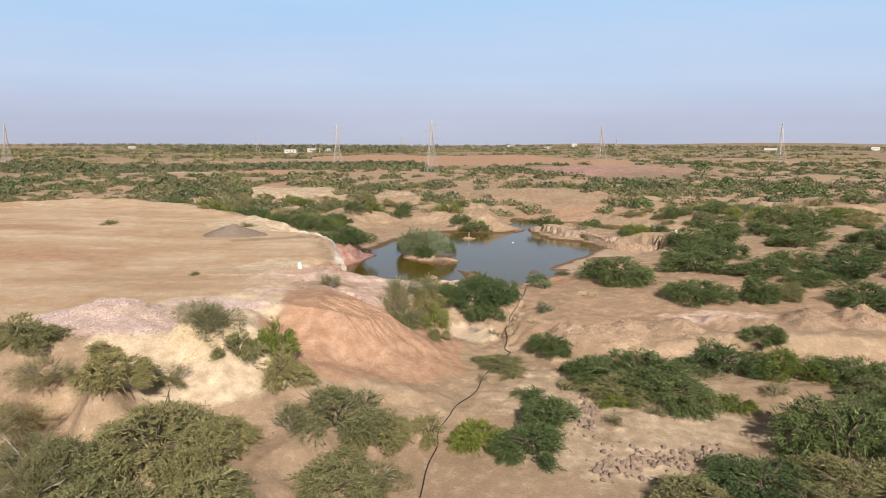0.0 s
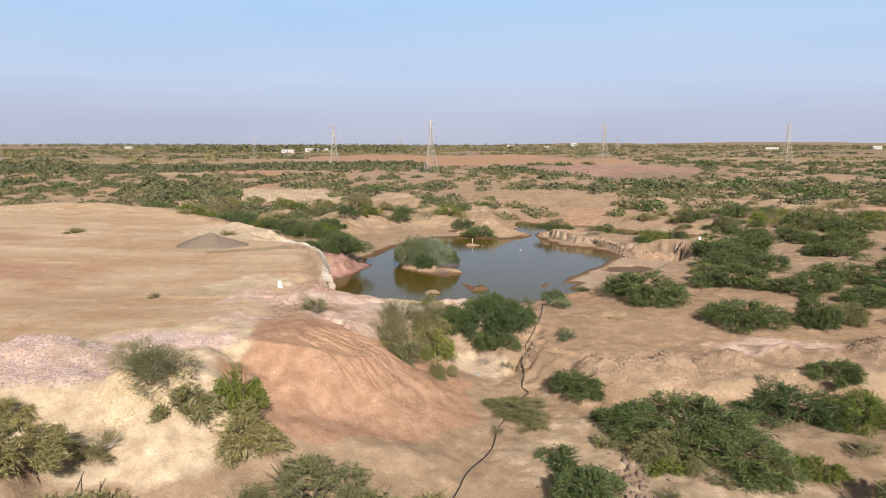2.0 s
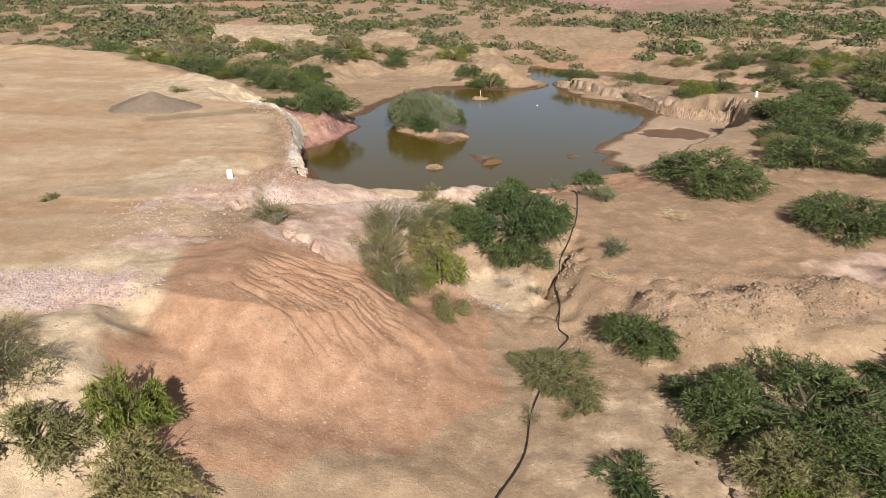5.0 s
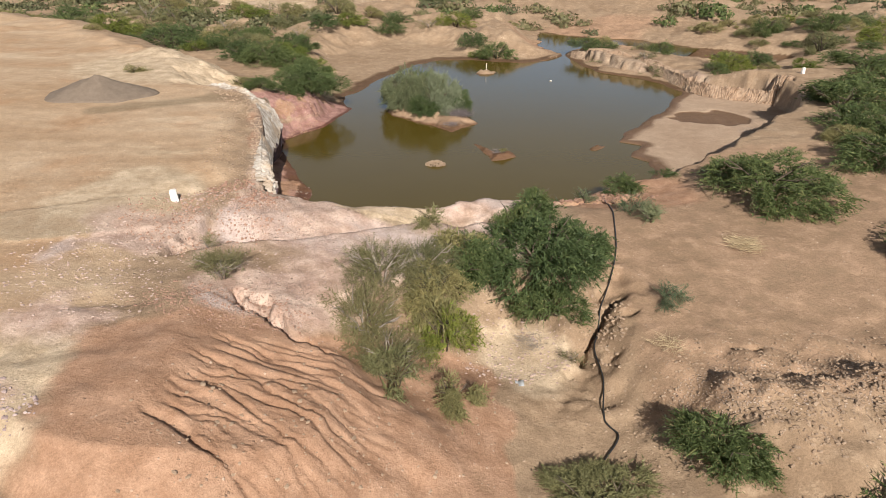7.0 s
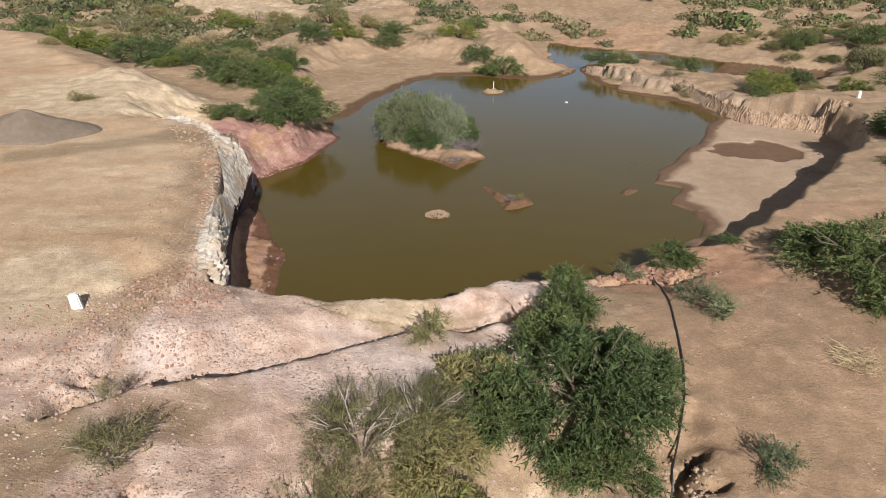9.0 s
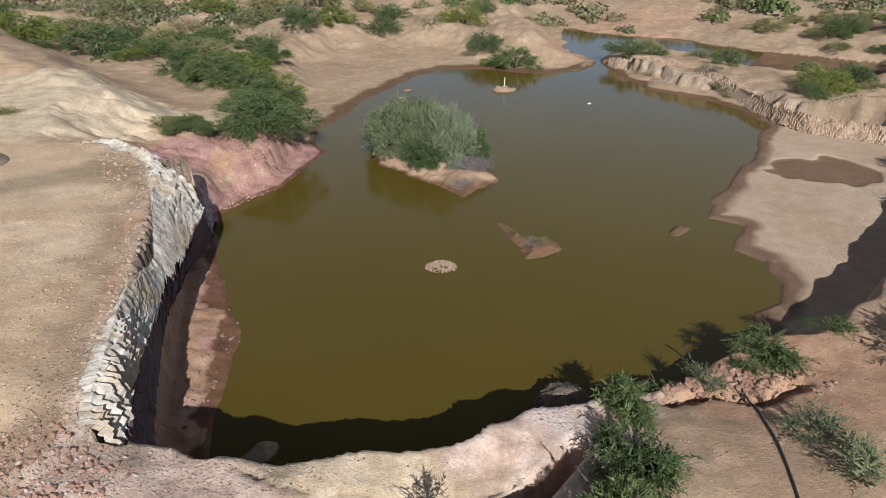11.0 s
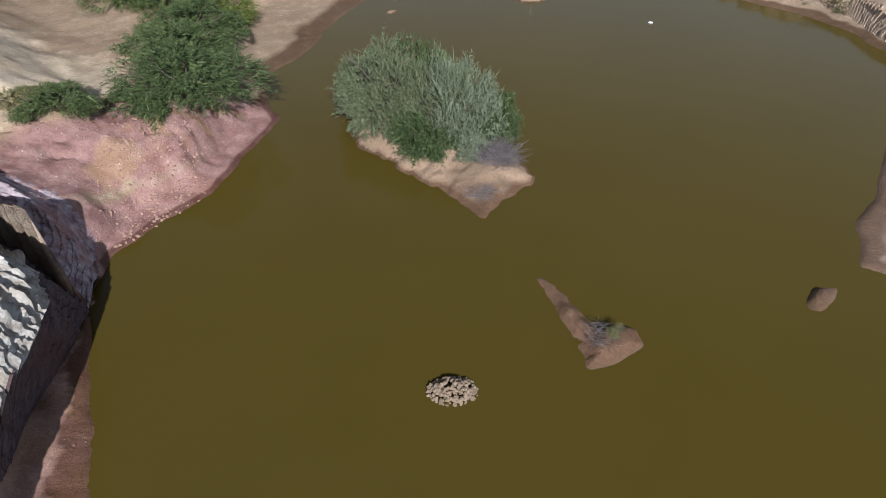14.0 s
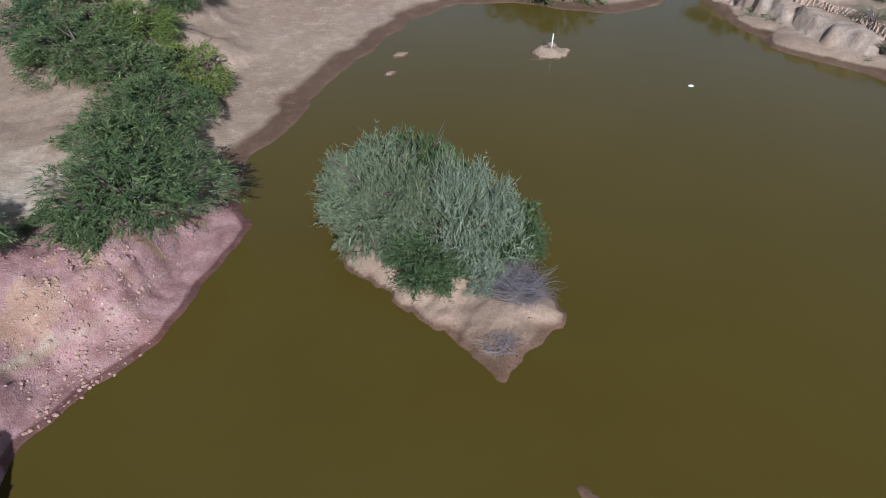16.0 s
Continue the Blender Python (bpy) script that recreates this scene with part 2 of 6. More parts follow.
def land(x, y):
    """Height of the ground and the shares of each kind of soil, for arrays of places."""
    wx = x + 0.55 * fbm(x, y, 3.2, 3, 3)
    wy = y + 0.55 * fbm(x, y, 3.2, 3, 4)
    far = step(170, 420, np.hypot(x, y))
    big = fbm(x, y, 34, 4, 11)
    # plain that rises slowly to the north, with broken ground to the north-east
    h = 1.95 + 0.022 * np.clip(x - 8, 0, 60) + 0.05 * np.clip(y - 62, 0, 12) + 0.012 * np.clip(y - 95, 0, 220)
    h = h - 1.05 * np.exp(-((x - 10) / 5.5) ** 2) * step(77, 84, y) * step(100, 92, y)
    rough = step(128, 165, y) * (1 - far) + 0.55 * step(60, 110, x) * step(80, 120, y)
    h = h + rough * (1.1 * big + 0.9 * fbm(x, y, 8, 4, 12)) + far * (0.7 * big + 1.6 * fbm(x, y, 160, 3, 13))
    h = h + 1.1 * step(150, 300, x) * step(200, 500, y) * fbm(x, y, 45, 3, 14) * 2
    h = h + 26 * np.exp(-((x - 2300) / 900) ** 2 - ((y - 4300) / 400) ** 2) + 15 * np.exp(-((x - 950) / 420) ** 2 - ((y - 4400) / 300) ** 2)
    # a dug edge east of the scrub
    ledge, _ = along([(78, 197), (90, 186), (98, 170), (112, 158), (150, 150)], wx, wy)
    h = h - 1.6 * np.exp(-(ledge / 3.2) ** 2)
    # low ground south of the terrace
    s_low = inside(LOW, wx, wy)
    w = step(-2.2, 2.0, s_low)
    h = mix(h, 0.25 - 0.03 * np.clip(50 - y, 0, 30) + 0.22 * fbm(x, y, 7, 3, 21), w)
    # spoil heaps along the terrace's southern edge
    for cx, cy, r, t in ((12.6, 59.0, 2.6, 0.7), (17.4, 59.8, 2.7, 0.8), (22.0, 61.6, 2.6, 0.6), (27, 62.5, 2.4, .5), (36, 62, 3.4, 1.2), (41.5, 62.5, 3.2, 1.3),
                         (47, 61, 3.4, 1.1), (31, 61.5, 2.2, .7), (53, 62, 3.6, 1.2)):
        d = np.hypot(wx - cx, wy - cy)
        h = h + t * step(r, 0.3, d) * (1 + 0.4 * fbm(x, y, 1.2, 3, 25))
    for cx, cy, r, t in ((14.9, 59.6, 1.9, 0.75), (13.0, 62.3, 1.1, 0.35), (18.6, 60.2, 1.8, 0.7), (23.3, 61.0, 2.0, 0.6), (11.2, 59.8, 1.6, 0.35), (28.5, 61.6, 2.0, 0.6)):
        d = np.hypot(wx - cx, wy - cy)
        h = h + t * step(r, 0.2, d) * (1 + 0.5 * fbm(x, y, 0.8, 3, 27)) - (t > 0.65) * 0.9 * t * step(0.8, 0.1, np.hypot((wx - cx) / 1.3, wy - cy - 0.62 * r))
    h = h + 0.17 * fbm(x, y, 1.7, 4, 26, 0.6) * step(8, 11, x) * step(34, 26, x) * step(55.5, 58, y) * step(66, 62.5, y)
    # plateau, with a fan of slopes to the south-east
    s_p = inside(PLATEAU, wx, wy)
    z_p = 6.15 + np.clip(-14 - x, 0, 50) * 0.018 * step(55, 90, y) + 0.10 * fbm(x, y, 13, 4, 31) + 0.3 * step(42, 58, y) * step(70, 58, y) - 0.95 * step(5.5, 0.0, s_p) * step(78, 75, y) * step(46, 50, y)
    # the worn rim above the dug face, ribbed by the digger
    down = (wx + 13.5) * 0.29 + (wy - 80) * 0.957
    saw = down / 0.62 + 0.9 * fbm(x, y, 1.6, 3, 37) + 0.25 * s_p
    saw = saw - np.floor(saw)
    steep = mix(0.34, 0.55, step(60, 72, y))
    skirt = z_p - steep * np.clip(-s_p - 0.3, 0, 60) - 0.02 * np.clip(-s_p, 0, 60)
    h_p = np.maximum(skirt, -5)
    h = np.where(h_p > h - 0.8, np.log(np.exp(3 * (h - 3)) + np.exp(3 * (np.clip(h_p, -5, 9) - 3))) / 3 + 3, h)
    berm = step(5.5, 0.8, np.abs(s_p - 1.5)) * step(100, 118, y)
    z_p = z_p + berm * (0.25 + 0.45 * np.abs(fbm(x, y, 5, 3, 32)))
    h = np.where(s_p > 0.0, z_p + (h - z_p) * step(2.5, 0.0, s_p) * (1 - 0.9 * step(75, 79, y) * step(106, 102, y)), h)
    # heaps on the plateau's edge: pink gravel, pale sand
    d = np.hypot((wx + 25.5) / 1.5, wy - 49.5)
    h = h + 1.25 * step(4.2, 0.5, d) * (1 + 0.25 * fbm(x, y, 1.6, 3, 33))
    d = np.hypot(wx + 16.5, wy - 49.0)
    h = h + 0.45 * step(4.2, 0.5, d)
    d = np.hypot(wx + 21, wy - 37.5)
    h = h + 1.6 * step(5.0, 0.5, d) * (1 + 0.5 * fbm(x, y, 2.5, 3, 35))
    gul, _ = along([(-24.5, 40), (-22.5, 36), (-19, 34), (-15, 30)], wx, wy)
    h = h - 2.0 * step(2.4, 0.4, gul)
    # the lip along the pond's southern side
    s_l = inside(LIP, wx, wy)
    z_l = np.clip(4.95 - 0.155 * (x + 11), 1.6, 5.3) + 0.45 * step(77.5, 73, y) * step(1, -3, x) + 0.10 * fbm(x, y, 4, 3, 41)
    h_l = z_l - 0.62 * np.clip(-s_l - 0.2, 0, 40)
    h = np.where(y < 83, np.log(np.exp(4 * (h - 3)) + np.exp(4 * (np.clip(h_l, -5, 9) - 3))) / 4 + 3 - 0.0, h)
    # steep front of tipped earth, spreading from the plateau's corner; a pale spur beside it
    top = 6.45 - 0.33 * np.clip(x + 10.8, 0, 7) - 0.10 * np.clip(y - 57, 0, 6)
    s_f = inside(FAN_TOP, wx, wy)
    front = top - 0.76 * np.clip(-s_f, 0, 40) + 0.012 * np.clip(-s_f, 0, 12) ** 2 + 0.10 * fbm(x, y, 2.4, 3, 43)
    s_u = inside(SPUR_TOP, wx, wy)
    spur = 6.45 - 0.80 * np.clip(-s_u, 0, 40) + 0.016 * np.clip(-s_u, 0, 12) ** 2 + 0.16 * fbm(x, y, 1.8, 4, 44)
    low_w = (np.maximum(s_f, s_u) > -11)
    for body in (front, spur):
        h = np.where(low_w, np.log(np.exp(5 * (np.clip(h, -4, 9) - 3)) + np.exp(5 * (np.clip(body, -4, 9) - 3))) / 5 + 3, h)
    # red fan
    fan = step(-7.4, -6.2, s_f + 0.9 * fbm(x, y, 3.0, 3, 45)) * step(5.2, 3.9, s_f + 0.5 * fbm(x, y, 2.0, 3, 46)) * step(-15.2, -12.4, wx + 0.8 * fbm(x, y, 1.6, 3, 47)) * step(62.6, 60.6, wy - 0.35 * (x + 8)) * step(0.3, -0.9, s_u - 0.4 * s_f - 3.4)
    zone = np.flatnonzero((x > -13) & (x < 1) & (y > 48) & (y < 62))
    if len(zone):
        zx, zy = x[zone], y[zone]
        cut = np.zeros(len(zone))
        wob = 0.06 * fbm(zx, zy, 0.6, 2, 51)
        for line, wide, deep in RILLS:
            d, s = along(line, zx + wob, zy + wob)
            d2, _ = along(line, zx + wob, zy + wob - 0.06)
            north = d2 < d
            cut = np.maximum(cut, deep * np.where(north, step(2.2 * wide, 0.0, d), step(0.9 * wide, 0.02, d)) * step(0.0, 0.12, s) * step(1.0, 0.7, s))
        h = h.copy()
        h[zone] -= cut * step(-2.6, -0.6, s_f[zone])
    # cracks in the lip
    jag = 0.38 * fbm(x, y, 1.2, 4, 61, 0.6)
    d, s = along(CRACK_A, x + jag, y + jag)
    s_n = inside(SLUMP, x + jag, y + jag)
    h = h - 1.25 * step(-0.08, 0.10, s_n) * step(0.0, 0.15, s) * step(1.0, 0.75, s) * mix(1, 0.3, step(0.4, 3.5, d))
    h = h - 1.5 * step(0.58, 0.22, d) * step(0, 0.05, s)
    d, s = along(CRACK_B, x + jag, y + jag)
    h = h - 0.95 * step(0.40, 0.05, d)
    d = np.hypot(x + 8.95, y - 62.7)
    h = h - 0.45 * step(0.62, 0.50, d) * step(-0.5, 0.5, y - 62.5 + 0.4 * (x + 8.9))
    d, s = along([(-8, 75.6), (-5, 75.2), (-2, 75.9), (1, 76.6)], x + jag, y + jag)
    h = h - 0.18 * step(0.16, 0.02, d)
    # broken red edge by the pipe, and the little gully the pipe runs through
    d, s = along([(7.6, 81.6), (9.5, 81.8), (11.3, 81.4), (13.2, 82.2)], x + jag, y + jag)
    h = h - 0.55 * step(0.5, 0.05, d)
    d, s = along([(8.3, 69.2), (7.2, 67.6), (6.6, 65.6), (6.0, 62)], x + jag, y + jag)
    h = h - 0.45 * step(1.3, 0.1, d) * step(1, 0.6, s) + 0.25 * fbm(x, y, 0.9, 3, 68) * step(2.6, 0.8, d)
    for line, deep in (([(8.5, 68.2), (7.6, 67.5), (6.9, 66.6), (6.2, 65.6), (5.8, 64.6)], 0.8), ([(8.9, 66.7), (8.2, 66.5)], 0.4), ([(12.5, 63.6), (13.2, 63.4), (13.9, 63.6)], 0.5)):
        d, s = along(line, x + jag, y + jag)
        h = h - deep * step(0.22, 0.06, d)
    # pond and its banks
    s_s = inside(SHORE, wx * 0.7 + x * 0.3, wy * 0.7 + y * 0.3)
    out = np.clip(-s_s, 0, 60)
    near = np.hypot((x - 5) / 45, (y - 112) / 60) < 1.2
    s_sh = inside(SHELF, wx, wy)
    h = mix(h, np.minimum(h, 0.12 + 0.20 * out + 0.13 * fbm(x, y, 1.3, 4, 71, 0.65) + 0.03 * (saw - 0.5)), step(-0.12, 0.22, np.minimum(s_sh + 1.0, inside(EAST_OF_RIM, x, y) - 0.1)))
    tail = step(102, 107, y)
    flat = mix(0.3, 1.7, tail)
    red_bank = step(99.0, 102.5, y) * step(119, 115, y) * step(-8.5, -10.5, x)
    h = mix(h, np.minimum(h, 0.06 + 0.20 * np.minimum(out, flat) + mix(1.9, 1.3, tail) * np.clip(out - flat, 0, 1.3) + 0.45 * np.clip(out - flat - 1.3, 0, 20) + (0.16 * fbm(x, y, 2.2, 3, 72) + 0.10 * fbm(x, y, 0.8, 4, 73, 0.7) - 0.22 * step(0.16, 0.0, np.abs(fbm(x, y, 2.6, 3, 69)))) * step(1.2, 2.0, out)), red_bank)
    s_m = inside(MUD, wx, wy)
    h = mix(h, np.minimum(h, 0.14 + 0.010 * out + 0.035 * fbm(x, y, 4.5, 4, 73)), step(-0.35, 0.3, s_m))
    s_b = inside(BEACH, wx, wy)
    h = mix(h, np.minimum(h, 0.05 + 0.06 * out + 0.05 * fbm(x, y, 5, 3, 74)), step(-7.0, 1.0, s_b + 1.2 * fbm(x, y, 6, 3, 79)))
    ne = step(121, 126, y) * step(17, 20, x) * step(158, 148, y) * step(62, 40, x)
    h = mix(h, np.minimum(h, 0.05 + 0.20 * np.minimum(out, 2.6) + 3.2 * np.clip(out + 0.9 * fbm(x, y, 1.5, 2, 75) + 0.35 * np.abs(fbm(x, y, 0.9, 2, 70)) - 2.5, 0, 9)), ne)
    strip = step(20, 23, x) * step(60, 46, x) * step(121, 125, y) * step(166, 158, y)
    h = mix(h, np.minimum(h, 1.95 - 0.05 * np.clip(out - 3, 0, 20) + 0.3 * fbm(x, y, 4, 3, 77)), strip)
    s_c = inside(CHANNEL, wx, wy)
    oc = np.clip(-s_c, 0, 60)
    ch = step(136, 142, y) * step(72, 62, x) * step(10, 16, x)
    h = mix(h, np.minimum(h, 0.05 + mix(0.16, 0.45, step(160, 150, y - 0.2 * x + 8)) * oc + 0.12 * fbm(x, y, 3, 3, 76)), ch)
    h = np.where(near, mix(h, np.minimum(h, -0.10 - 0.35 * np.clip(s_s, 0, 3)), np.where(h > 0.9, step(-0.3, 0.3, s_s), step(-0.25, 0.25, s_s))), h)
    h = np.where(s_c > 0, np.minimum(h, -0.10 - 0.3 * np.clip(s_c, 0, 3)), h)
    # the dug face and the notch beside it stand as rock of their own
    hollow = np.maximum(np.maximum(inside(RIM + FOOT[::-1], x, y), inside(NOTCH + BLUFF[::-1], x, y)), inside(BANK_TOP + BANK_FOOT[::-1], x, y) - 0.1)
    h = np.where(hollow > 0.05, np.minimum(h, 0.05 - 0.15 * step(0, 0.5, hollow)), h)
    # dried slurry
    cake = inside(CAKE, x + 0.4 * (wx - x), y + 0.4 * (wy - y))
    h = h + 0.09 * step(-0.08, 0.12, cake)
    # puddle on the mud
    d = np.hypot((wx - 29.2) / 4.4, (wy - 111) / 3.0)
    puddle = step(1.1, 0.95, d + 0.1 * fbm(x, y, 1.5, 2, 78))
    h = mix(h, 0.03, puddle * (h < 0.6))
    # island, spit and low lumps in the water
    s_i = inside(ISLAND, x + 0.6 * (wx - x) + 0.22 * fbm(x, y, 0.8, 3, 84), y + 0.6 * (wy - y) + 0.22 * fbm(x, y, 0.8, 3, 85))
    isl = 0.75 * (1 - np.exp(-np.clip(s_i, 0, 9) / 1.3)) + 0.16 * fbm(x, y, 1.1, 4, 81, 0.6) * step(0.1, 0.8, s_i)
    h = np.where(s_i > 0, isl + 0.02, np.where((s_i > -0.7) & (h < 0), np.maximum(h, 0.02 + 0.3 * s_i), h))
    s_i = inside(SPIT, x + 0.2 * (wx - x), y + 0.2 * (wy - y))
    h = np.where((s_i > -1.0) & (h < 0.3), np.maximum(h, 0.03 + 0.55 * np.clip(s_i, -1, 0.5) + 0.16 * fbm(x, y, 0.7, 3, 83) * step(-0.3, 0.3, s_i)), h)
    for cx, cy, ra, rb, t in ((14.3, 100.2, 1.15, 0.40, 0.16), (5.6, 136.0, 1.5, 1.2, 0.45), (-5.3, 135.6, 0.7, 0.4, 0.15), (-8.7, 80.4, 0.8, 0.5, 0.3), (-5.9, 132.5, 0.6, 0.3, 0.1)):
        u, v = (x - cx) * 0.8 + (y - cy) * 0.6, -(x - cx) * 0.6 + (y - cy) * 0.8
        e = 1 - (u / ra) ** 2 - (v / rb) ** 2 + 0.5 * fbm(x, y, 0.7, 2, 86)
        h = np.where(e > -1.5, np.maximum(h, 0.03 + t * e), h)
    dry = step(0.0, 0.25, h)
    # small relief
    close = step(260, 120, np.hypot(x, y - 60))
    bare = step(1.5, 4, s_p)
    h = h + dry * step(0.4, 1.0, h) * step(118, 132, y) * step(330, 200, y) * (0.30 * fbm(x, y, 4.5, 4, 93))
    h = h + dry * close * (1 - 0.6 * fan) * (1 - 0.75 * step(-2, 1, s_b)) * (1 - 0.85 * step(-0.6, 0.6, s_m)) * (1 - 0.6 * step(7, 10, x) * step(34, 28, x) * step(65, 68, y) * step(82, 79, y)) * (mix(0.10, 0.035, bare) * fbm(x, y, 1.3, 4, 91) + mix(0.10, 0.03, bare) * fbm(x, y, 4.0, 3, 92))
    # kinds of soil
    n1, n2 = fbm(x, y, 5.0, 4, 101), fbm(x, y, 1.7, 4, 102)
    red = fan * np.clip(0.92 + 0.3 * n1, 0, 1)
    red = np.maximum(red, 0.8 * step(7.5, 2.0, np.hypot(wx - 13, wy - 82.5)) * step(78, 80.5, y + 0.3 * n1))
    red = np.maximum(red, 0.8 * red_bank * step(8, 5, out) * step(1.5, 2.2, out + 0.4 * n2))
    clay = red_bank * np.maximum(step(2.1, 1.5, out + 0.3 * n2), 0.85 * step(8, 5, out) * step(-0.7, 0.1, n2))
    clay = np.maximum(clay, (0.10 + 0.35 * step(-0.1, 0.5, n2)) * step(-0.3, 0.4, s_sh) * step(2.2, 1.2, h))
    seam = red_bank * step(0.26, 0.06, np.abs(out - 2.1 + 0.35 * n2)) * step(114, 110, y) * step(-0.3, 0.2, n1 + 0.2)
    red = red * (1 - 0.95 * seam)
    on_island = step(-0.9, -0.4, inside(ISLAND, x, y))
    red = np.maximum(red, 0.30 * on_island)
    red = np.maximum(red, 0.4 * step(-0.4, 0.1, inside(SPIT, x, y)))
    red = np.maximum(red, 0.75 * step(5, 2, np.hypot((wx - 56) / 2.2, wy - 88.5)))
    red = np.maximum(red, 0.85 * step(-0.3, 0.5, s_sh))
    red = np.maximum(red, 0.34 * step(6, 9, x) * step(57, 60, y) * step(96, 90, y) * step(60, 40, x) * (s_m < 0))
    fw = inside(FIELD, x + 8 * n1, y + 8 * n2)
    red = np.maximum(red, 0.95 * step(-6, 6, fw))
    red = np.maximum(red, 0.85 * step(-4, 4, inside(FIELD_WEST, x + 6 * n1, y)))
    red = np.maximum(red, 0.45 * step(0.45, 0.8, fbm(x, y, 40, 3, 103)) * step(120, 160, y))
    red = np.maximum(red, 0.6 * step(10, 34, s_p) * step(-0.25, 0.5, fbm(x, y * 3, 30, 3, 104)))
    pink = step(-3.5, 0.5, s_l + 0.8 * n1) * step(0.5, -1.0, s_p)
    pink = np.maximum(pink, step(4.8, 3.4, np.hypot((wx + 25.5) / 1.5, wy - 49.5) + 0.6 * n1))
    pink = np.maximum(pink, 0.9 * step(2.2, 1.0, np.hypot((wx + 18.6) / 2.6, wy - 54.2)))
    rosy = step(-6, 6, inside(PINK_FLAT, x + 8 * n1, y + 8 * n2))
    clay = np.maximum(clay, 0.55 * rosy)
    pink = np.maximum(pink, 0.30 * rosy)
    pink = np.maximum(pink, 0.7 * step(3.5, 1.5, np.hypot((wx - 27.5) / 2.5, wy - 64)))
    pink = np.maximum(pink, 0.8 * step(2.2, 0.3, np.abs(s_p + 1.0)) * step(96, 90, y) * step(62, 66, y))
    pink = np.maximum(pink, 0.75 * step(0.1, 0.6, n1 + 0.3) * step(7.5, 3.0, np.abs(s_p - 1.5)) * step(56, 60, y) * step(73, 69, y) * (x > -22))
    white = step(2.0, 0.8, np.hypot((wx + 4.8) / 2.6, wy - 76.4) + 0.5 * n2)
    pink = pink * (1 - fan) * np.clip(0.78 + 0.5 * n1, 0, 1) * (1 - 0.7 * white) * (1 - step(-0.4, 0.3, s_sh) * (h < 2.5))
    pale = step(-7.0, -5.0, s_u + 0.7 * n1) * step(3.0, 1.0, s_u + 0.5 * n1)
    pale = np.maximum(pale, 0.8 * step(3.4, 1.5, np.hypot((wx - 3.2) / 1.0, (wy - 64.8) / 1.2) + 0.5 * n1))
    pale = np.maximum(pale, 0.9 * step(2.0, 0.8, np.hypot((wx + 4.8) / 2.6, wy - 76.4) + 0.5 * n2))
    pale = np.maximum(pale, 0.6 * step(6.0, 3.5, np.hypot(wx + 18.5, (wy - 72.5)) + 0.9 * n1))
    pale = pale * (1 - step(-0.2, 1.0, s_m))
    pale = np.maximum(pale, 0.12 * step(-1.5, 2.0, s_b))
    pale = np.maximum(pale, 0.75 * step(15, 8, np.hypot(wx + 27, (wy - 109) * 1.2) + 1.5 * n1))
    pale = np.maximum(pale, 0.5 * step(-6, 6, inside(TAN_FLAT, x + 6 * n1, y)))
    pale = np.maximum(pale, 0.4 * step(0.35, 0.9, fbm(x, y, 22, 4, 105)))
    pale = pale * (1 - 0.95 * red_bank * step(9, 6, out))
    pale = np.maximum(pale * (1 - fan) * (inside(ISLAND, x, y) < -0.8), 0.36 * seam)
    wet = step(0.34, 0.10, h - 0.06 * n2) * near * (s_s < 0) * mix(step(3.5, 0.4, out), step(2.2, 0.3, out + 0.5 * n2), step(-1, 1, s_m))
    wet = np.maximum(wet, np.maximum(step(0.12, 0.0, h), puddle))
    wet = np.maximum(wet, 0.10 * step(0.0, 0.8, s_sh) * (s_s < 0))
    wet = np.maximum(wet, 0.9 * step(-0.4, 0.1, inside(SPIT, x, y)))
    wet = np.maximum(wet, (0.04 + 0.46 * step(110, 107.5, y)) * on_island + 0.3 * step(0.3, 0.05, h) * (inside(ISLAND, x, y) > -0.4))
    wet = np.maximum(wet, 0.9 * step(1.8, 1.2, np.hypot(x - 14.3, y - 100.2)))
    wet = np.where(s_low > -3, 0, wet) * (1 - 0.75 * red_bank * step(0.15, 0.5, out))
    stony = np.clip(step(-3, 0.5, s_l) * 0.5 * step(0, 0.5, n1 + 0.35) + 0.9 * step(3, 0.5, np.abs(wy - 60.2)) * step(8, 10, x) + step(4.6, 3.2, np.hypot((wx + 25.5) / 1.5, wy - 49.5)), 0, 1)
    grass0 = step(380, 900, np.hypot(x, y)) * step(0, -20, fw) * (0.75 + 0.25 * n1)
    grass = step(0.15, 0.7, fbm(x, y, 60, 3, 106)) * step(150, 210, y) * (1 - red)
    smear, _ = along([(-28, 90.5), (-24, 93), (-20.5, 95)], wx, wy)
    grass = np.clip(np.maximum(np.maximum(grass, grass0), 0.7 * step(2.2, 0.4, smear)), 0, 1)
    scarp = 0.7 * step(-1.1, -0.1, inside(RIM + FOOT[::-1], x, y) + 0.5 * n2) * (h > 3)
    scarp = np.maximum(scarp, 0.5 * ne * step(1.8, 2.5, out) * step(4.4, 3.4, out + 0.4 * n2))
    slab = step(1.0, 3.5, s_p + 0.8 * n1)
    stony = np.clip(stony + 0.25 * red_bank * step(2, 3, out), 0, 1)
    grass = np.maximum(grass, 0.33 * step(-0.1, 0.25, cake))
    pale = np.maximum(pale, 0.45 * step(-0.1, 0.25, cake))
    mud = step(-0.1, 0.6, s_m) * (h < 0.9)
    return h, red, pink, pale, wet, stony, grass, scarp, slab, clay, mud


def ground_z(x, y):
    return float(land(np.array([float(x)]), np.array([float(y)]))[0][0])


# ------------------------------------------------------------------ materials
def node(nt, kind, **inputs):
    n = nt.nodes.new(kind)
    for key, v in inputs.items():
        n.inputs[key.replace("_", " ")].default_value = v
    return n


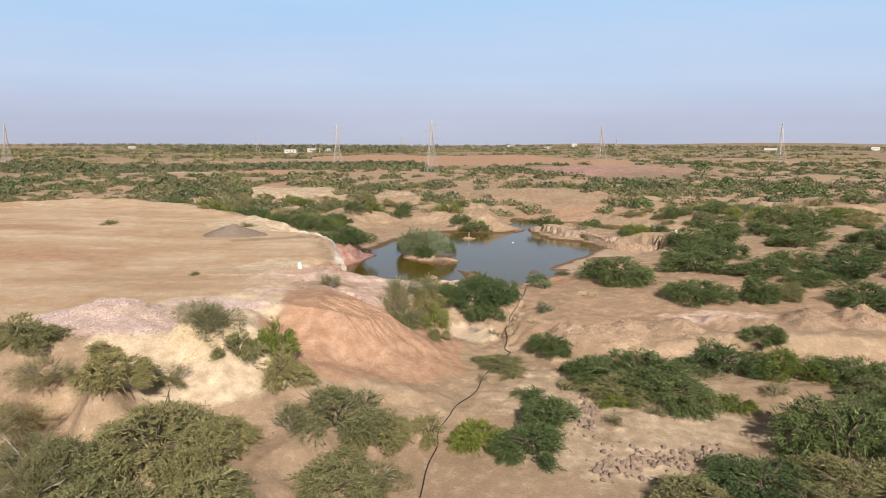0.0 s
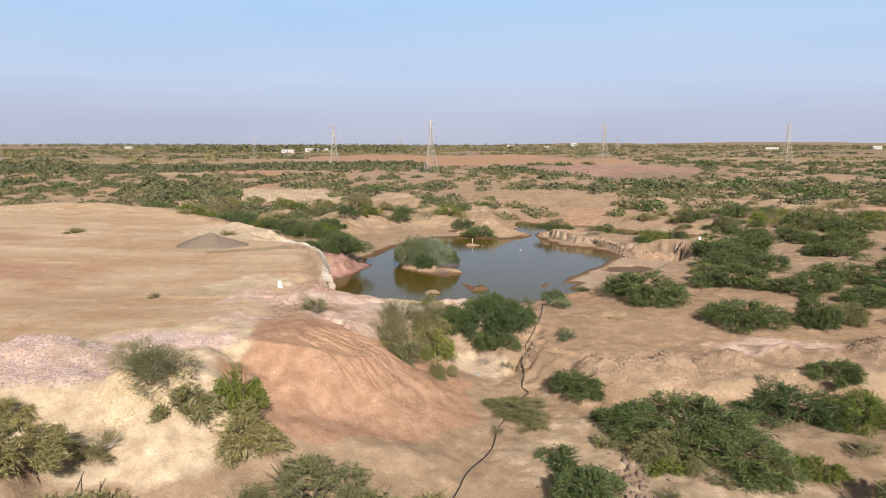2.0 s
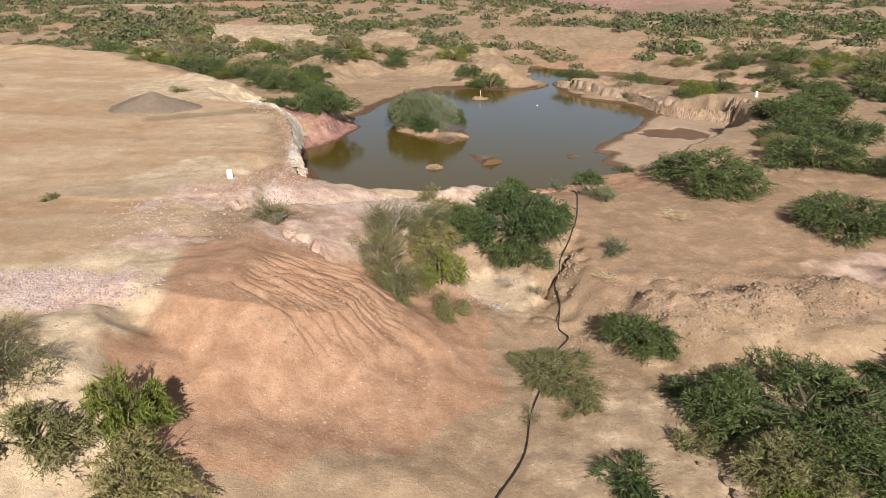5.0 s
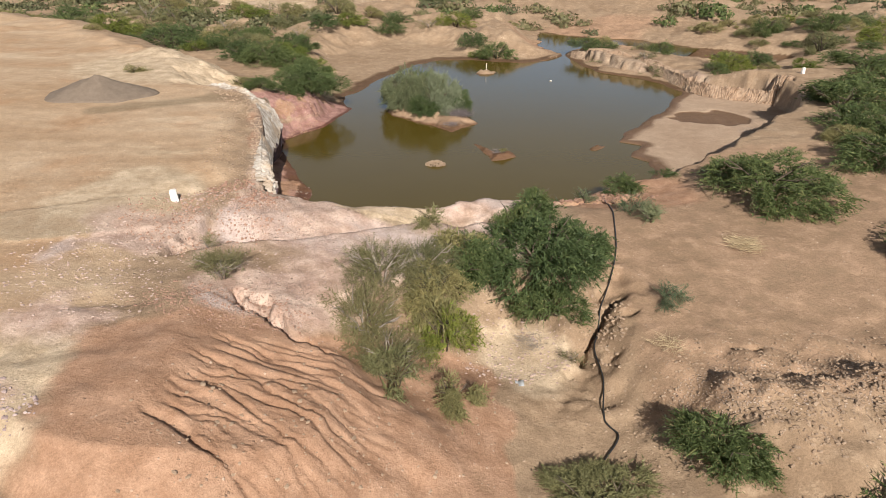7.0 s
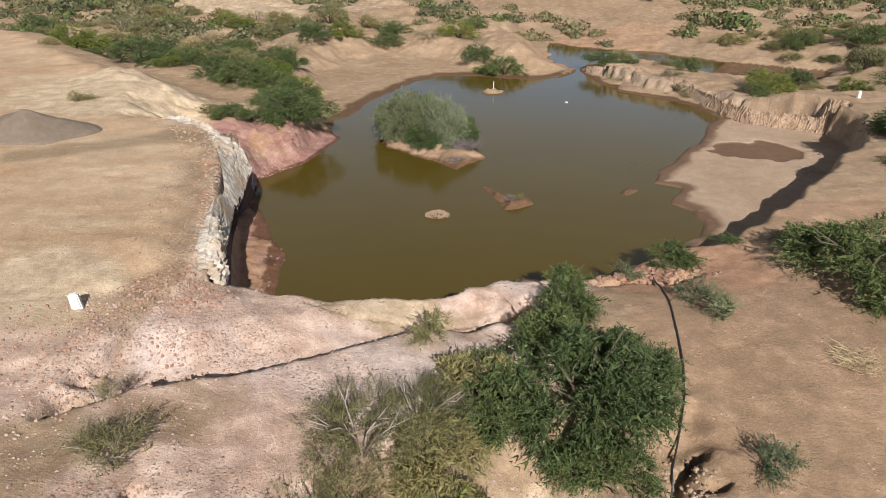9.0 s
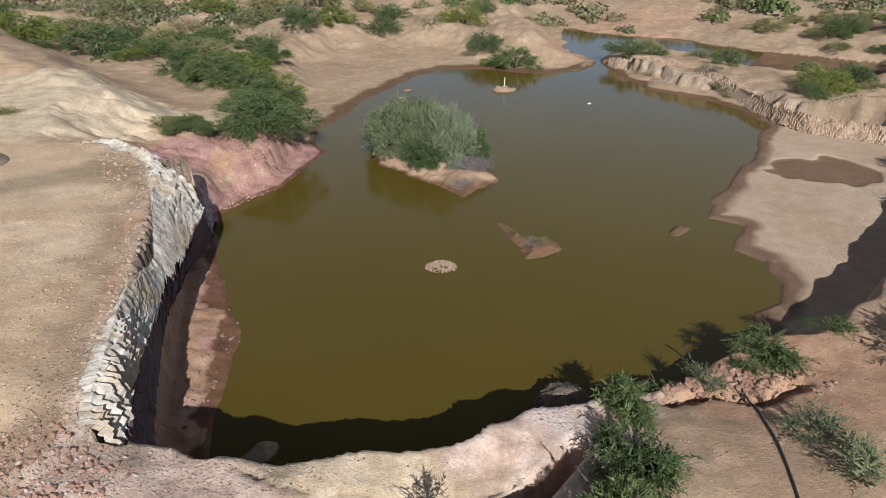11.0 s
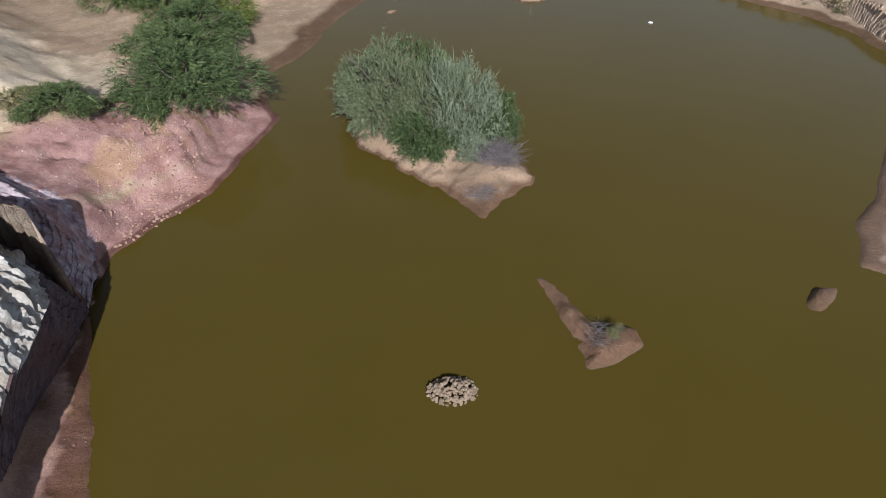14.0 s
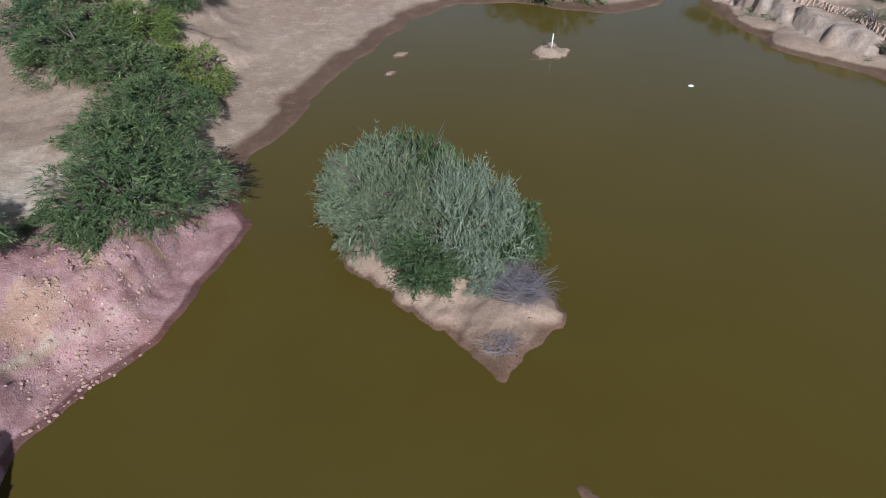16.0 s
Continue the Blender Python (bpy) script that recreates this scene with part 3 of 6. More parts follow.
def blend(nt, a, b, fac, mode="MIX"):
    n = nt.nodes.new("ShaderNodeMix")
    n.data_type, n.blend_type = "RGBA", mode
    for key, v in (("A", a), ("B", b), ("Factor", fac)):
        if isinstance(v, (tuple, float, int)):
            n.inputs[key].default_value = (*v, 1) if isinstance(v, tuple) else v
        else:
            nt.links.new(v, n.inputs[key])
    return n.outputs["Result"]


def ranged(nt, value, a, b, c=0.0, d=1.0):
    n = nt.nodes.new("ShaderNodeMapRange")
    for key, v in (("From Min", a), ("From Max", b), ("To Min", c), ("To Max", d)):
        n.inputs[key].default_value = v
    nt.links.new(value, n.inputs["Value"])
    return n.outputs["Result"]


def sums(nt, a, b, op="MULTIPLY"):
    n = nt.nodes.new("ShaderNodeMath")
    n.operation = op
    for k, v in enumerate((a, b)):
        if isinstance(v, (int, float)):
            n.inputs[k].default_value = v
        else:
            nt.links.new(v, n.inputs[k])
    return n.outputs[0]


def noise_of(nt, size, detail=5.0, rough=0.6, vec=None, kind="ShaderNodeTexNoise"):
    n = nt.nodes.new(kind)
    n.inputs["Scale"].default_value = 1.0 / size
    if kind == "ShaderNodeTexNoise":
        n.inputs["Detail"].default_value, n.inputs["Roughness"].default_value = detail, rough
    if vec is None:
        vec = nt.nodes.new("ShaderNodeNewGeometry").outputs["Position"]
    nt.links.new(vec, n.inputs["Vector"])
    return n


def material(name, rough=0.9, spec=0.25):
    m = bpy.data.materials.new(name)
    m.use_nodes = True
    b = m.node_tree.nodes["Principled BSDF"]
    b.inputs["Roughness"].default_value, b.inputs["Specular IOR Level"].default_value = rough, spec
    return m, m.node_tree, b


def bumped(nt, b, height, strength, distance):
    n = nt.nodes.new("ShaderNodeBump")
    n.inputs["Strength"].default_value, n.inputs["Distance"].default_value = strength, distance
    nt.links.new(height, n.inputs["Height"])
    nt.links.new(n.outputs["Normal"], b.inputs["Normal"])


def soil_material():
    m, nt, b = material("soil", 0.95, 0.1)
    def share(name, part):
        a = nt.nodes.new("ShaderNodeAttribute")
        a.attribute_name = name
        s = nt.nodes.new("ShaderNodeSeparateColor")
        nt.links.new(a.outputs["Color"], s.inputs["Color"])
        return s.outputs[part]
    big = noise_of(nt, 7.0, 6).outputs["Fac"]
    mid = noise_of(nt, 1.1, 7, 0.65).outputs["Fac"]
    fine = noise_of(nt, 0.16, 5, 0.7).outputs["Fac"]
    def edge(w):
        """A share whose border is frayed by the grain."""
        return ranged(nt, sums(nt, sums(nt, w, sums(nt, mid, 0.5, "MULTIPLY"), "ADD"), sums(nt, big, 0.3), "ADD"), 0.62, 1.02)
    tan = blend(nt, (0.292, 0.204, 0.134), (0.355, 0.258, 0.175), ranged(nt, big, 0.35, 0.65))
    tan = blend(nt, tan, (0.42, 0.312, 0.214), ranged(nt, mid, 0.52, 0.78))
    red = blend(nt, (0.348, 0.206, 0.132), (0.430, 0.274, 0.186), ranged(nt, mid, 0.35, 0.7))
    pink = blend(nt, (0.46, 0.322, 0.258), (0.61, 0.468, 0.388), ranged(nt, mid, 0.38, 0.66))
    pink = blend(nt, pink, (0.55, 0.46, 0.43), ranged(nt, big, 0.50, 0.64, 0, 0.8))
    pale = blend(nt, (0.455, 0.350, 0.240), (0.57, 0.455, 0.330), ranged(nt, mid, 0.35, 0.65))
    # the bare plateau: long streaks of pale and olive dust
    slab_here = nt.nodes.new("ShaderNodeAttribute")
    slab_here.attribute_name = "slab"
    smp = nt.nodes.new("ShaderNodeMapping")
    smp.inputs["Scale"].default_value, smp.inputs["Rotation"].default_value = (0.27, 1.0, 1.0), (0, 0, 0.12)
    nt.links.new(nt.nodes.new("ShaderNodeNewGeometry").outputs["Position"], smp.inputs["Vector"])
    streak = noise_of(nt, 6.0, 9, 0.68, smp.outputs["Vector"]).outputs["Fac"]
    dust = blend(nt, (0.395, 0.272, 0.172), (0.478, 0.352, 0.240), ranged(nt, streak, 0.36, 0.54))
    dust = blend(nt, dust, (0.58, 0.455, 0.330), ranged(nt, streak, 0.56, 0.70))
    dust = blend(nt, dust, (0.40, 0.245, 0.140), ranged(nt, big, 0.50, 0.66, 0, 0.75))
    wisp = noise_of(nt, 2.6, 6, 0.6, smp.outputs["Vector"]).outputs["Fac"]
    dust = blend(nt, dust, (0.60, 0.49, 0.35), ranged(nt, wisp, 0.60, 0.72, 0, 0.4))
    tan = blend(nt, tan, dust, slab_here.outputs["Fac"])
    c = blend(nt, tan, pale, edge(share("soil_b", "Red")))
    clay_here = nt.nodes.new("ShaderNodeAttribute")
    clay_here.attribute_name = "clay"
    clay = blend(nt, (0.265, 0.140, 0.122), (0.400, 0.245, 0.215), ranged(nt, mid, 0.36, 0.66))
    clay = blend(nt, clay, (0.40, 0.185, 0.125), ranged(nt, big, 0.56, 0.70, 0, 0.45))
    c = blend(nt, c, red, edge(share("soil_a", "Red")))
    c = blend(nt, c, clay, sums(nt, edge(clay_here.outputs["Fac"]), sums(nt, 1.0, share("soil_b", "Red"), "SUBTRACT")))
    c = blend(nt, c, pink, edge(share("soil_a", "Green")))
    mud_here = nt.nodes.new("ShaderNodeAttribute")
    mud_here.attribute_name = "mud"
    mud = blend(nt, (0.375, 0.272, 0.195), (0.445, 0.335, 0.248), ranged(nt, big, 0.35, 0.65))
    c = blend(nt, c, mud, mud_here.outputs["Fac"])
    # grass and herbs too small to stand apart, far off
    c = blend(nt, c, (0.225, 0.175, 0.115), sums(nt, edge(share("soil_b", "Green")), 0.6))
    # layered rock in the dug face
    pos = nt.nodes.new("ShaderNodeNewGeometry").outputs["Position"]
    mp = nt.nodes.new("ShaderNodeMapping")
    mp.inputs["Scale"].default_value, mp.inputs["Rotation"].default_value = (0.5, 2.6, 1.2), (0, 0, -0.29)
    nt.links.new(pos, mp.inputs["Vector"])
    seam = noise_of(nt, 1.1, 6, 0.7, mp.outputs["Vector"]).outputs["Fac"]
    rock = blend(nt, (0.22, 0.165, 0.13), (0.46, 0.38, 0.30), ranged(nt, seam, 0.40, 0.60))
    rock = blend(nt, rock, (0.32, 0.23, 0.22), ranged(nt, big, 0.52, 0.64, 0, 0.6))
    c = blend(nt, c, rock, share("soil_b", "Blue"))
    # stones in the soil
    vor = noise_of(nt, 0.13, kind="ShaderNodeTexVoronoi")
    stone_here = sums(nt, ranged(nt, vor.outputs["Distance"], 0.36, 0.26), ranged(nt, sums(nt, share("soil_a", "Blue"), fine, "ADD"), 0.85, 1.05))
    tone = blend(nt, (0.34, 0.25, 0.20), (0.62, 0.50, 0.42), vor.outputs["Color"])
    c = blend(nt, c, tone, sums(nt, stone_here, 0.75))
    # small stones strewn everywhere, thicker in some places
    chip = noise_of(nt, 0.34, kind="ShaderNodeTexVoronoi")
    chip.inputs["Randomness"].default_value = 1.0
    speck = sums(nt, ranged(nt, chip.outputs["Distance"], 0.17, 0.11), ranged(nt, sums(nt, mid, sums(nt, share("soil_a", "Blue"), 0.3), "ADD"), 0.46, 0.62))
    tone2 = nt.nodes.new("ShaderNodeSeparateColor")
    nt.links.new(chip.outputs["Color"], tone2.inputs["Color"])
    chip_tone = blend(nt, (0.17, 0.12, 0.09), (0.70, 0.58, 0.47), ranged(nt, tone2.outputs["Red"], 0.25, 0.75))
    c = blend(nt, c, chip_tone, sums(nt, speck, 0.8))
    # grain
    grit = noise_of(nt, 0.055, 3, 0.7).outputs["Fac"]
    c = blend(nt, c, blend(nt, (0.6, 0.58, 0.56), (1.36, 1.35, 1.34), ranged(nt, grit, 0.3, 0.7)), 0.42, "MULTIPLY")
    c = blend(nt, c, blend(nt, (0.60, 0.58, 0.56), (1.32, 1.31, 1.30), ranged(nt, fine, 0.25, 0.75)), 0.5, "MULTIPLY")
    c = blend(nt, c, blend(nt, (0.72, 0.70, 0.68), (1.2, 1.2, 1.2), ranged(nt, mid, 0.3, 0.7)), 0.5, "MULTIPLY")
    wet_here = nt.nodes.new("ShaderNodeAttribute")
    wet_here.attribute_name = "wet"
    wetness = ranged(nt, sums(nt, wet_here.outputs["Fac"], sums(nt, mid, 0.4), "ADD"), 0.45, 0.85)
    c = blend(nt, c, blend(nt, c, (0.33, 0.265, 0.225), 1.0, "MULTIPLY"), sums(nt, wetness, 0.9))
    nt.links.new(c, b.inputs["Base Color"])
    nt.links.new(ranged(nt, wetness, 0, 1, 0.95, 0.7), b.inputs["Roughness"])
    relief = sums(nt, sums(nt, mid, 0.16), sums(nt, fine, 0.45), "ADD")
    relief = sums(nt, relief, sums(nt, grit, 0.25), "ADD")
    relief = sums(nt, relief, sums(nt, stone_here, 0.45), "ADD")
    relief = sums(nt, relief, sums(nt, speck, 0.3), "ADD")
    bumped(nt, b, relief, 0.9, 0.13)
    return m


def plain_material(name, dark, light, size=0.3, rough=0.85, spec=0.25, bump=0.4, depth=0.02, metal=0.0):
    """Two tones in patches and grain, a shift from one piece to the next, and a fine relief."""
    m, nt, b = material(name, rough, spec)
    tc = nt.nodes.new("ShaderNodeTexCoord").outputs["Object"]
    n = noise_of(nt, size, 6, 0.65, tc).outputs["Fac"]
    g = noise_of(nt, size * 0.12, 4, 0.6, tc).outputs["Fac"]
    rnd = nt.nodes.new("ShaderNodeObjectInfo").outputs["Random"]
    isl = nt.nodes.new("ShaderNodeNewGeometry").outputs["Random Per Island"]
    v = sums(nt, sums(nt, n, sums(nt, g, 0.5), "ADD"), sums(nt, sums(nt, rnd, isl, "ADD"), 0.25), "ADD")
    nt.links.new(blend(nt, dark, light, ranged(nt, v, 0.55, 1.35)), b.inputs["Base Color"])
    b.inputs["Metallic"].default_value = metal
    bumped(nt, b, sums(nt, n, g, "ADD"), bump, depth)
    return m


def leaf_material(name, dark, light, tip):
    m, nt, b = material(name, 0.6, 0.25)
    isl = nt.nodes.new("ShaderNodeNewGeometry").outputs["Random Per Island"]
    rnd = nt.nodes.new("ShaderNodeObjectInfo").outputs["Random"]
    clump = noise_of(nt, 0.9, 4).outputs["Fac"]
    c = blend(nt, dark, light, ranged(nt, sums(nt, sums(nt, isl, 0.6), clump, "ADD"), 0.35, 1.15))
    c = blend(nt, c, tip, ranged(nt, isl, 0.88, 1.0, 0, 0.8))
    c = blend(nt, c, blend(nt, (0.78, 0.82, 0.8), (1.25, 1.15, 1.05), rnd), 1.0, "MULTIPLY")
    nt.links.new(c, b.inputs["Base Color"])
    tr = nt.nodes.new("ShaderNodeBsdfTranslucent")
    nt.links.new(c, tr.inputs["Color"])
    mx = nt.nodes.new("ShaderNodeMixShader")
    mx.inputs[0].default_value = 0.25
    nt.links.new(b.outputs[0], mx.inputs[1])
    nt.links.new(tr.outputs[0], mx.inputs[2])
    nt.links.new(mx.outputs[0], nt.nodes["Material Output"].inputs["Surface"])
    return m


def water_material():
    m, nt, b = material("murky_water", 0.10, 0.24)
    b.inputs["IOR"].default_value = 1.33
    n = noise_of(nt, 9.0, 3).outputs["Fac"]
    nt.links.new(blend(nt, (0.068, 0.0475, 0.0075), (0.083, 0.058, 0.0105), n), b.inputs["Base Color"])
    w = noise_of(nt, 0.35, 3, 0.5).outputs["Fac"]
    w2 = noise_of(nt, 2.2, 2, 0.5).outputs["Fac"]
    bumped(nt, b, sums(nt, w, w2, "ADD"), 0.16, 0.025)
    return m


M_SOIL = soil_material()
M_WATER = water_material()
M_LEAF = {
    "dark": leaf_material("dark_leaves", (0.046, 0.070, 0.026), (0.125, 0.165, 0.062), (0.27, 0.28, 0.12)),
    # for far growth: olive leaves with distance haze put into the colour
    "dusty": leaf_material("hazed_leaves", (0.085, 0.092, 0.046), (0.185, 0.182, 0.100), (0.26, 0.23, 0.14)),
    "olive": leaf_material("olive_leaves", (0.140, 0.140, 0.062), (0.270, 0.252, 0.122), (0.32, 0.27, 0.13)),
    "bright": leaf_material("bright_leaves", (0.085, 0.115, 0.022), (0.185, 0.215, 0.052), (0.25, 0.24, 0.07)),
    "grey": leaf_material("grey_leaves", (0.112, 0.108, 0.050), (0.225, 0.212, 0.108), (0.30, 0.25, 0.14)),
    "blue": leaf_material("blue_green_leaves", (0.090, 0.112, 0.062), (0.195, 0.225, 0.130), (0.26, 0.26, 0.13)),
    "silver": leaf_material("silver_leaves", (0.175, 0.200, 0.118), (0.325, 0.345, 0.228), (0.28, 0.28, 0.17)),
}
M_BARK = plain_material("bark", (0.06, 0.045, 0.033), (0.15, 0.115, 0.085), 0.2)
M_TWIG = plain_material("dry_twigs", (0.20, 0.16, 0.13), (0.36, 0.31, 0.27), 0.2)
M_STRAW = plain_material("straw", (0.36, 0.27, 0.155), (0.60, 0.48, 0.31), 0.3)
M_STEEL = plain_material("galvanised_steel", (0.34, 0.31, 0.27), (0.48, 0.44, 0.38), 1.5, 0.55, 0.4, 0.1, 0.01, 0.3)
M_WHITE = plain_material("white_paint", (0.56, 0.54, 0.50), (0.76, 0.74, 0.70), 0.3)
M_STONE = plain_material("rubble_stone", (0.10, 0.07, 0.055), (0.32, 0.235, 0.185), 0.4, 0.9, 0.2, 0.8, 0.05)
M_PEBBLE = plain_material("pink_gravel", (0.26, 0.175, 0.15), (0.56, 0.43, 0.37), 0.4, 0.9, 0.2, 0.6, 0.03)
M_MAUVE = plain_material("mauve_gravel", (0.20, 0.142, 0.135), (0.54, 0.43, 0.40), 0.4, 0.9, 0.2, 0.6, 0.03)
M_HEAP = plain_material("heap_stone", (0.11, 0.075, 0.05), (0.36, 0.262, 0.18), 0.3, 0.9, 0.2, 0.6, 0.03)
M_RAG = plain_material("grey_plastic", (0.26, 0.27, 0.28), (0.42, 0.43, 0.44), 0.3, 0.5, 0.4)
M_CLAY = plain_material("dry_clay", (0.095, 0.070, 0.054), (0.24, 0.185, 0.145), 0.5, 0.95, 0.1, 0.8, 0.05)
M_BRUSH = plain_material("dead_brush", (0.10, 0.082, 0.08), (0.27, 0.23, 0.225), 0.2)
M_CLOD = plain_material("red_clods", (0.20, 0.11, 0.08), (0.40, 0.25, 0.18), 0.4, 0.9, 0.2, 0.6, 0.03)
M_CHIP = plain_material("tan_gravel", (0.20, 0.135, 0.09), (0.42, 0.31, 0.22), 0.4, 0.9, 0.2, 0.6, 0.03)
M_GREY = plain_material("grey_gravel", (0.135, 0.105, 0.080), (0.25, 0.195, 0.15), 0.5, 0.95, 0.15, 1.0, 0.06)
M_PIPE = plain_material("black_pipe", (0.012, 0.012, 0.013), (0.035, 0.033, 0.032), 0.5, 0.5, 0.4, 0.1, 0.005)
M_WALL = plain_material("limewash", (0.36, 0.34, 0.31), (0.52, 0.50, 0.47), 2.0)
M_ROOF = plain_material("roof_sheet", (0.30, 0.28, 0.27), (0.45, 0.43, 0.42), 1.0)
M_DARK = plain_material("dark_opening", (0.02, 0.02, 0.02), (0.04, 0.04, 0.04), 0.5)


def rock_material(name, dark, light, tint, shade, turn):
    """Layered rock: thin pale and dark beds, stained in patches."""
    m, nt, b = material(name, 0.92, 0.15)
    pos = nt.nodes.new("ShaderNodeNewGeometry").outputs["Position"]
    mp = nt.nodes.new("ShaderNodeMapping")
    mp.inputs["Scale"].default_value, mp.inputs["Rotation"].default_value = (0.5, 2.4, 1.4), (0.2, 0.3, turn)
    nt.links.new(pos, mp.inputs["Vector"])
    bed = noise_of(nt, 0.8, 7, 0.7, mp.outputs["Vector"]).outputs["Fac"]
    big = noise_of(nt, 2.6, 4).outputs["Fac"]
    mid = noise_of(nt, 0.5, 6, 0.7).outputs["Fac"]
    fine = noise_of(nt, 0.10, 5, 0.7).outputs["Fac"]
    c = blend(nt, dark, light, ranged(nt, bed, 0.38, 0.60))
    c = blend(nt, c, tint, ranged(nt, big, 0.48, 0.62, 0, 0.75))
    c = blend(nt, c, shade, ranged(nt, mid, 0.54, 0.72, 0, 0.7))
    c = blend(nt, c, blend(nt, (0.6, 0.58, 0.56), (1.3, 1.3, 1.3), ranged(nt, fine, 0.28, 0.72)), 0.5, "MULTIPLY")
    nt.links.new(c, b.inputs["Base Color"])
    bumped(nt, b, sums(nt, sums(nt, bed, mid, "ADD"), sums(nt, fine, 0.5), "ADD"), 0.55, 0.08)
    return m


M_FACE = rock_material("layered_rock", (0.25, 0.205, 0.165), (0.56, 0.51, 0.45), (0.42, 0.31, 0.21), (0.19, 0.14, 0.11), -0.29)
# mauve clay, its colours darkened to deepen the shade on the lower wall
M_UNDER = rock_material("shade_darkened_clay_beds", (0.075, 0.050, 0.055), (0.165, 0.120, 0.125), (0.15, 0.085, 0.075), (0.06, 0.042, 0.045), -0.29)
M_BANK = rock_material("dry_earth_bank", (0.26, 0.18, 0.125), (0.45, 0.335, 0.24), (0.40, 0.275, 0.185), (0.18, 0.122, 0.088), 1.1)
M_PURPLE = rock_material("mauve_rock", (0.21, 0.125, 0.135), (0.54, 0.44, 0.45), (0.44, 0.22, 0.17), (0.16, 0.095, 0.105), 0.6)


# ------------------------------------------------------------------ building helpers
def mesh_of(name, verts, faces, mat, smooth=False):
    me = bpy.data.meshes.new(name)
    me.from_pydata([tuple(v) for v in verts], [], [tuple(f) for f in faces])
    if smooth:
        me.polygons.foreach_set("use_smooth", np.ones(len(me.polygons), bool))
    if mat:
        me.materials.append(mat)
    me.update()
    return me


def quick_mesh(name, verts, loops, size, mat, smooth=False):
    """A mesh of faces that all have size corners, from arrays."""
    me = bpy.data.meshes.new(name)
    n = len(loops) // size
    me.vertices.add(len(verts))
    me.vertices.foreach_set("co", np.ascontiguousarray(verts, np.float32).ravel())
    me.loops.add(n * size)
    me.loops.foreach_set("vertex_index", np.ascontiguousarray(loops, np.int32))
    me.polygons.add(n)
    me.polygons.foreach_set("loop_start", np.arange(0, n * size, size, dtype=np.int32))
    me.polygons.foreach_set("use_smooth", np.full(n, smooth))
    me.update(calc_edges=True)
    if mat:
        me.materials.append(mat)
    return me


def bm_mesh(name, bm, mat, smooth=False):
    me = bpy.data.meshes.new(name)
    bm.to_mesh(me)
    bm.free()
    if smooth:
        me.polygons.foreach_set("use_smooth", np.ones(len(me.polygons), bool))
    me.materials.append(mat)
    return me


def part(name, me, parent, label=""):
    ob = new(name, me)
    ob.parent = parent
    if label:
        tagged(ob, label)
    return ob


def tube(points, radii, sides=6):
    """Vertices and faces of a round bar along points."""
    p = np.array(points, float)
    t = np.gradient(p, axis=0)
    t /= np.linalg.norm(t, axis=1)[:, None] + 1e-9
    a = np.cross(t, (0.31, 0.2, 0.93))
    a /= np.linalg.norm(a, axis=1)[:, None] + 1e-9
    b = np.cross(t, a)
    ang = np.arange(sides) * 2 * math.pi / sides
    ring = a[:, None] * np.cos(ang)[None, :, None] + b[:, None] * np.sin(ang)[None, :, None]
    v = (p[:, None] + ring * np.array(radii, float)[:, None, None]).reshape(-1, 3)
    f = []
    for i in range(len(p) - 1):
        for k in range(sides):
            k2 = (k + 1) % sides
            f.append((i * sides + k, i * sides + k2, (i + 1) * sides + k2, (i + 1) * sides + k))
    f += [tuple(range(sides))[::-1], tuple(range((len(p) - 1) * sides, len(p) * sides))]
    return v.tolist(), f


def joined(pieces):
    v, f = [], []
    for pv, pf in pieces:
        n = len(v)
        v += pv
        f += [tuple(i + n for i in face) for face in pf]
    return v, f


def bar(a, b, w):
    return tube([a, b], [w, w], 4)


# ------------------------------------------------------------------ ground and water
def graded(lo, hi, fine, growth, start, end):
    mids = np.arange(lo, hi, fine)
    up, s, v = [], fine, mids[-1]
    while v < end:
        s *= growth
        v += s
        up.append(v)
    down, s, v = [], fine, mids[0]
    while v > start:
        s *= growth
        v -= s
        down.append(v)
    return np.r_[down[::-1], mids, up]


gx = graded(-34, 46, 0.27, 1.035, -4700, 4700)
gy = graded(31, 126, 0.27, 1.035, -400, 4800)
gx = np.unique(np.r_[gx[gx < -20], np.arange(-20, -12.5, 0.17), np.arange(-12.5, -1, 0.095), np.arange(-1, 15, 0.18), gx[gx > 15]])
gy = np.unique(np.r_[gy[gy < 44], np.arange(45, 52, 0.2), np.arange(52, 60.5, 0.095), np.arange(60.5, 76, 0.18), np.arange(76, 99, 0.17), np.arange(99, 119, 0.18), gy[(gy > 119) & (gy < 126)], np.arange(126, 150, 0.26), np.arange(150, 176, 0.5), graded(175, 176, 0.5, 1.035, 175, 4800)[2:]])
GX, GY = np.meshgrid(gx, gy)
fx, fy = GX.ravel(), GY.ravel()
gh, g_red, g_pink, g_pale, g_wet, g_stony, g_grass, g_scarp, g_slab, g_clay, g_mud = land(fx, fy)
nx, ny = len(gx), len(gy)
idx = np.arange(nx * ny).reshape(ny, nx)
quads = np.stack([idx[:-1, :-1], idx[:-1, 1:], idx[1:, 1:], idx[1:, :-1]], -1).reshape(-1)
gme = quick_mesh("ground", np.stack([fx, fy, gh], -1), quads, 4, M_SOIL, True)
for name, cols in (("soil_a", (g_red, g_pink, g_stony)), ("soil_b", (g_pale, g_grass, g_scarp))):
    at = gme.attributes.new(name, "FLOAT_COLOR", "POINT")
    at.data.foreach_set("color", np.stack([*cols, np.ones_like(fx)], -1).astype(np.float32).ravel())
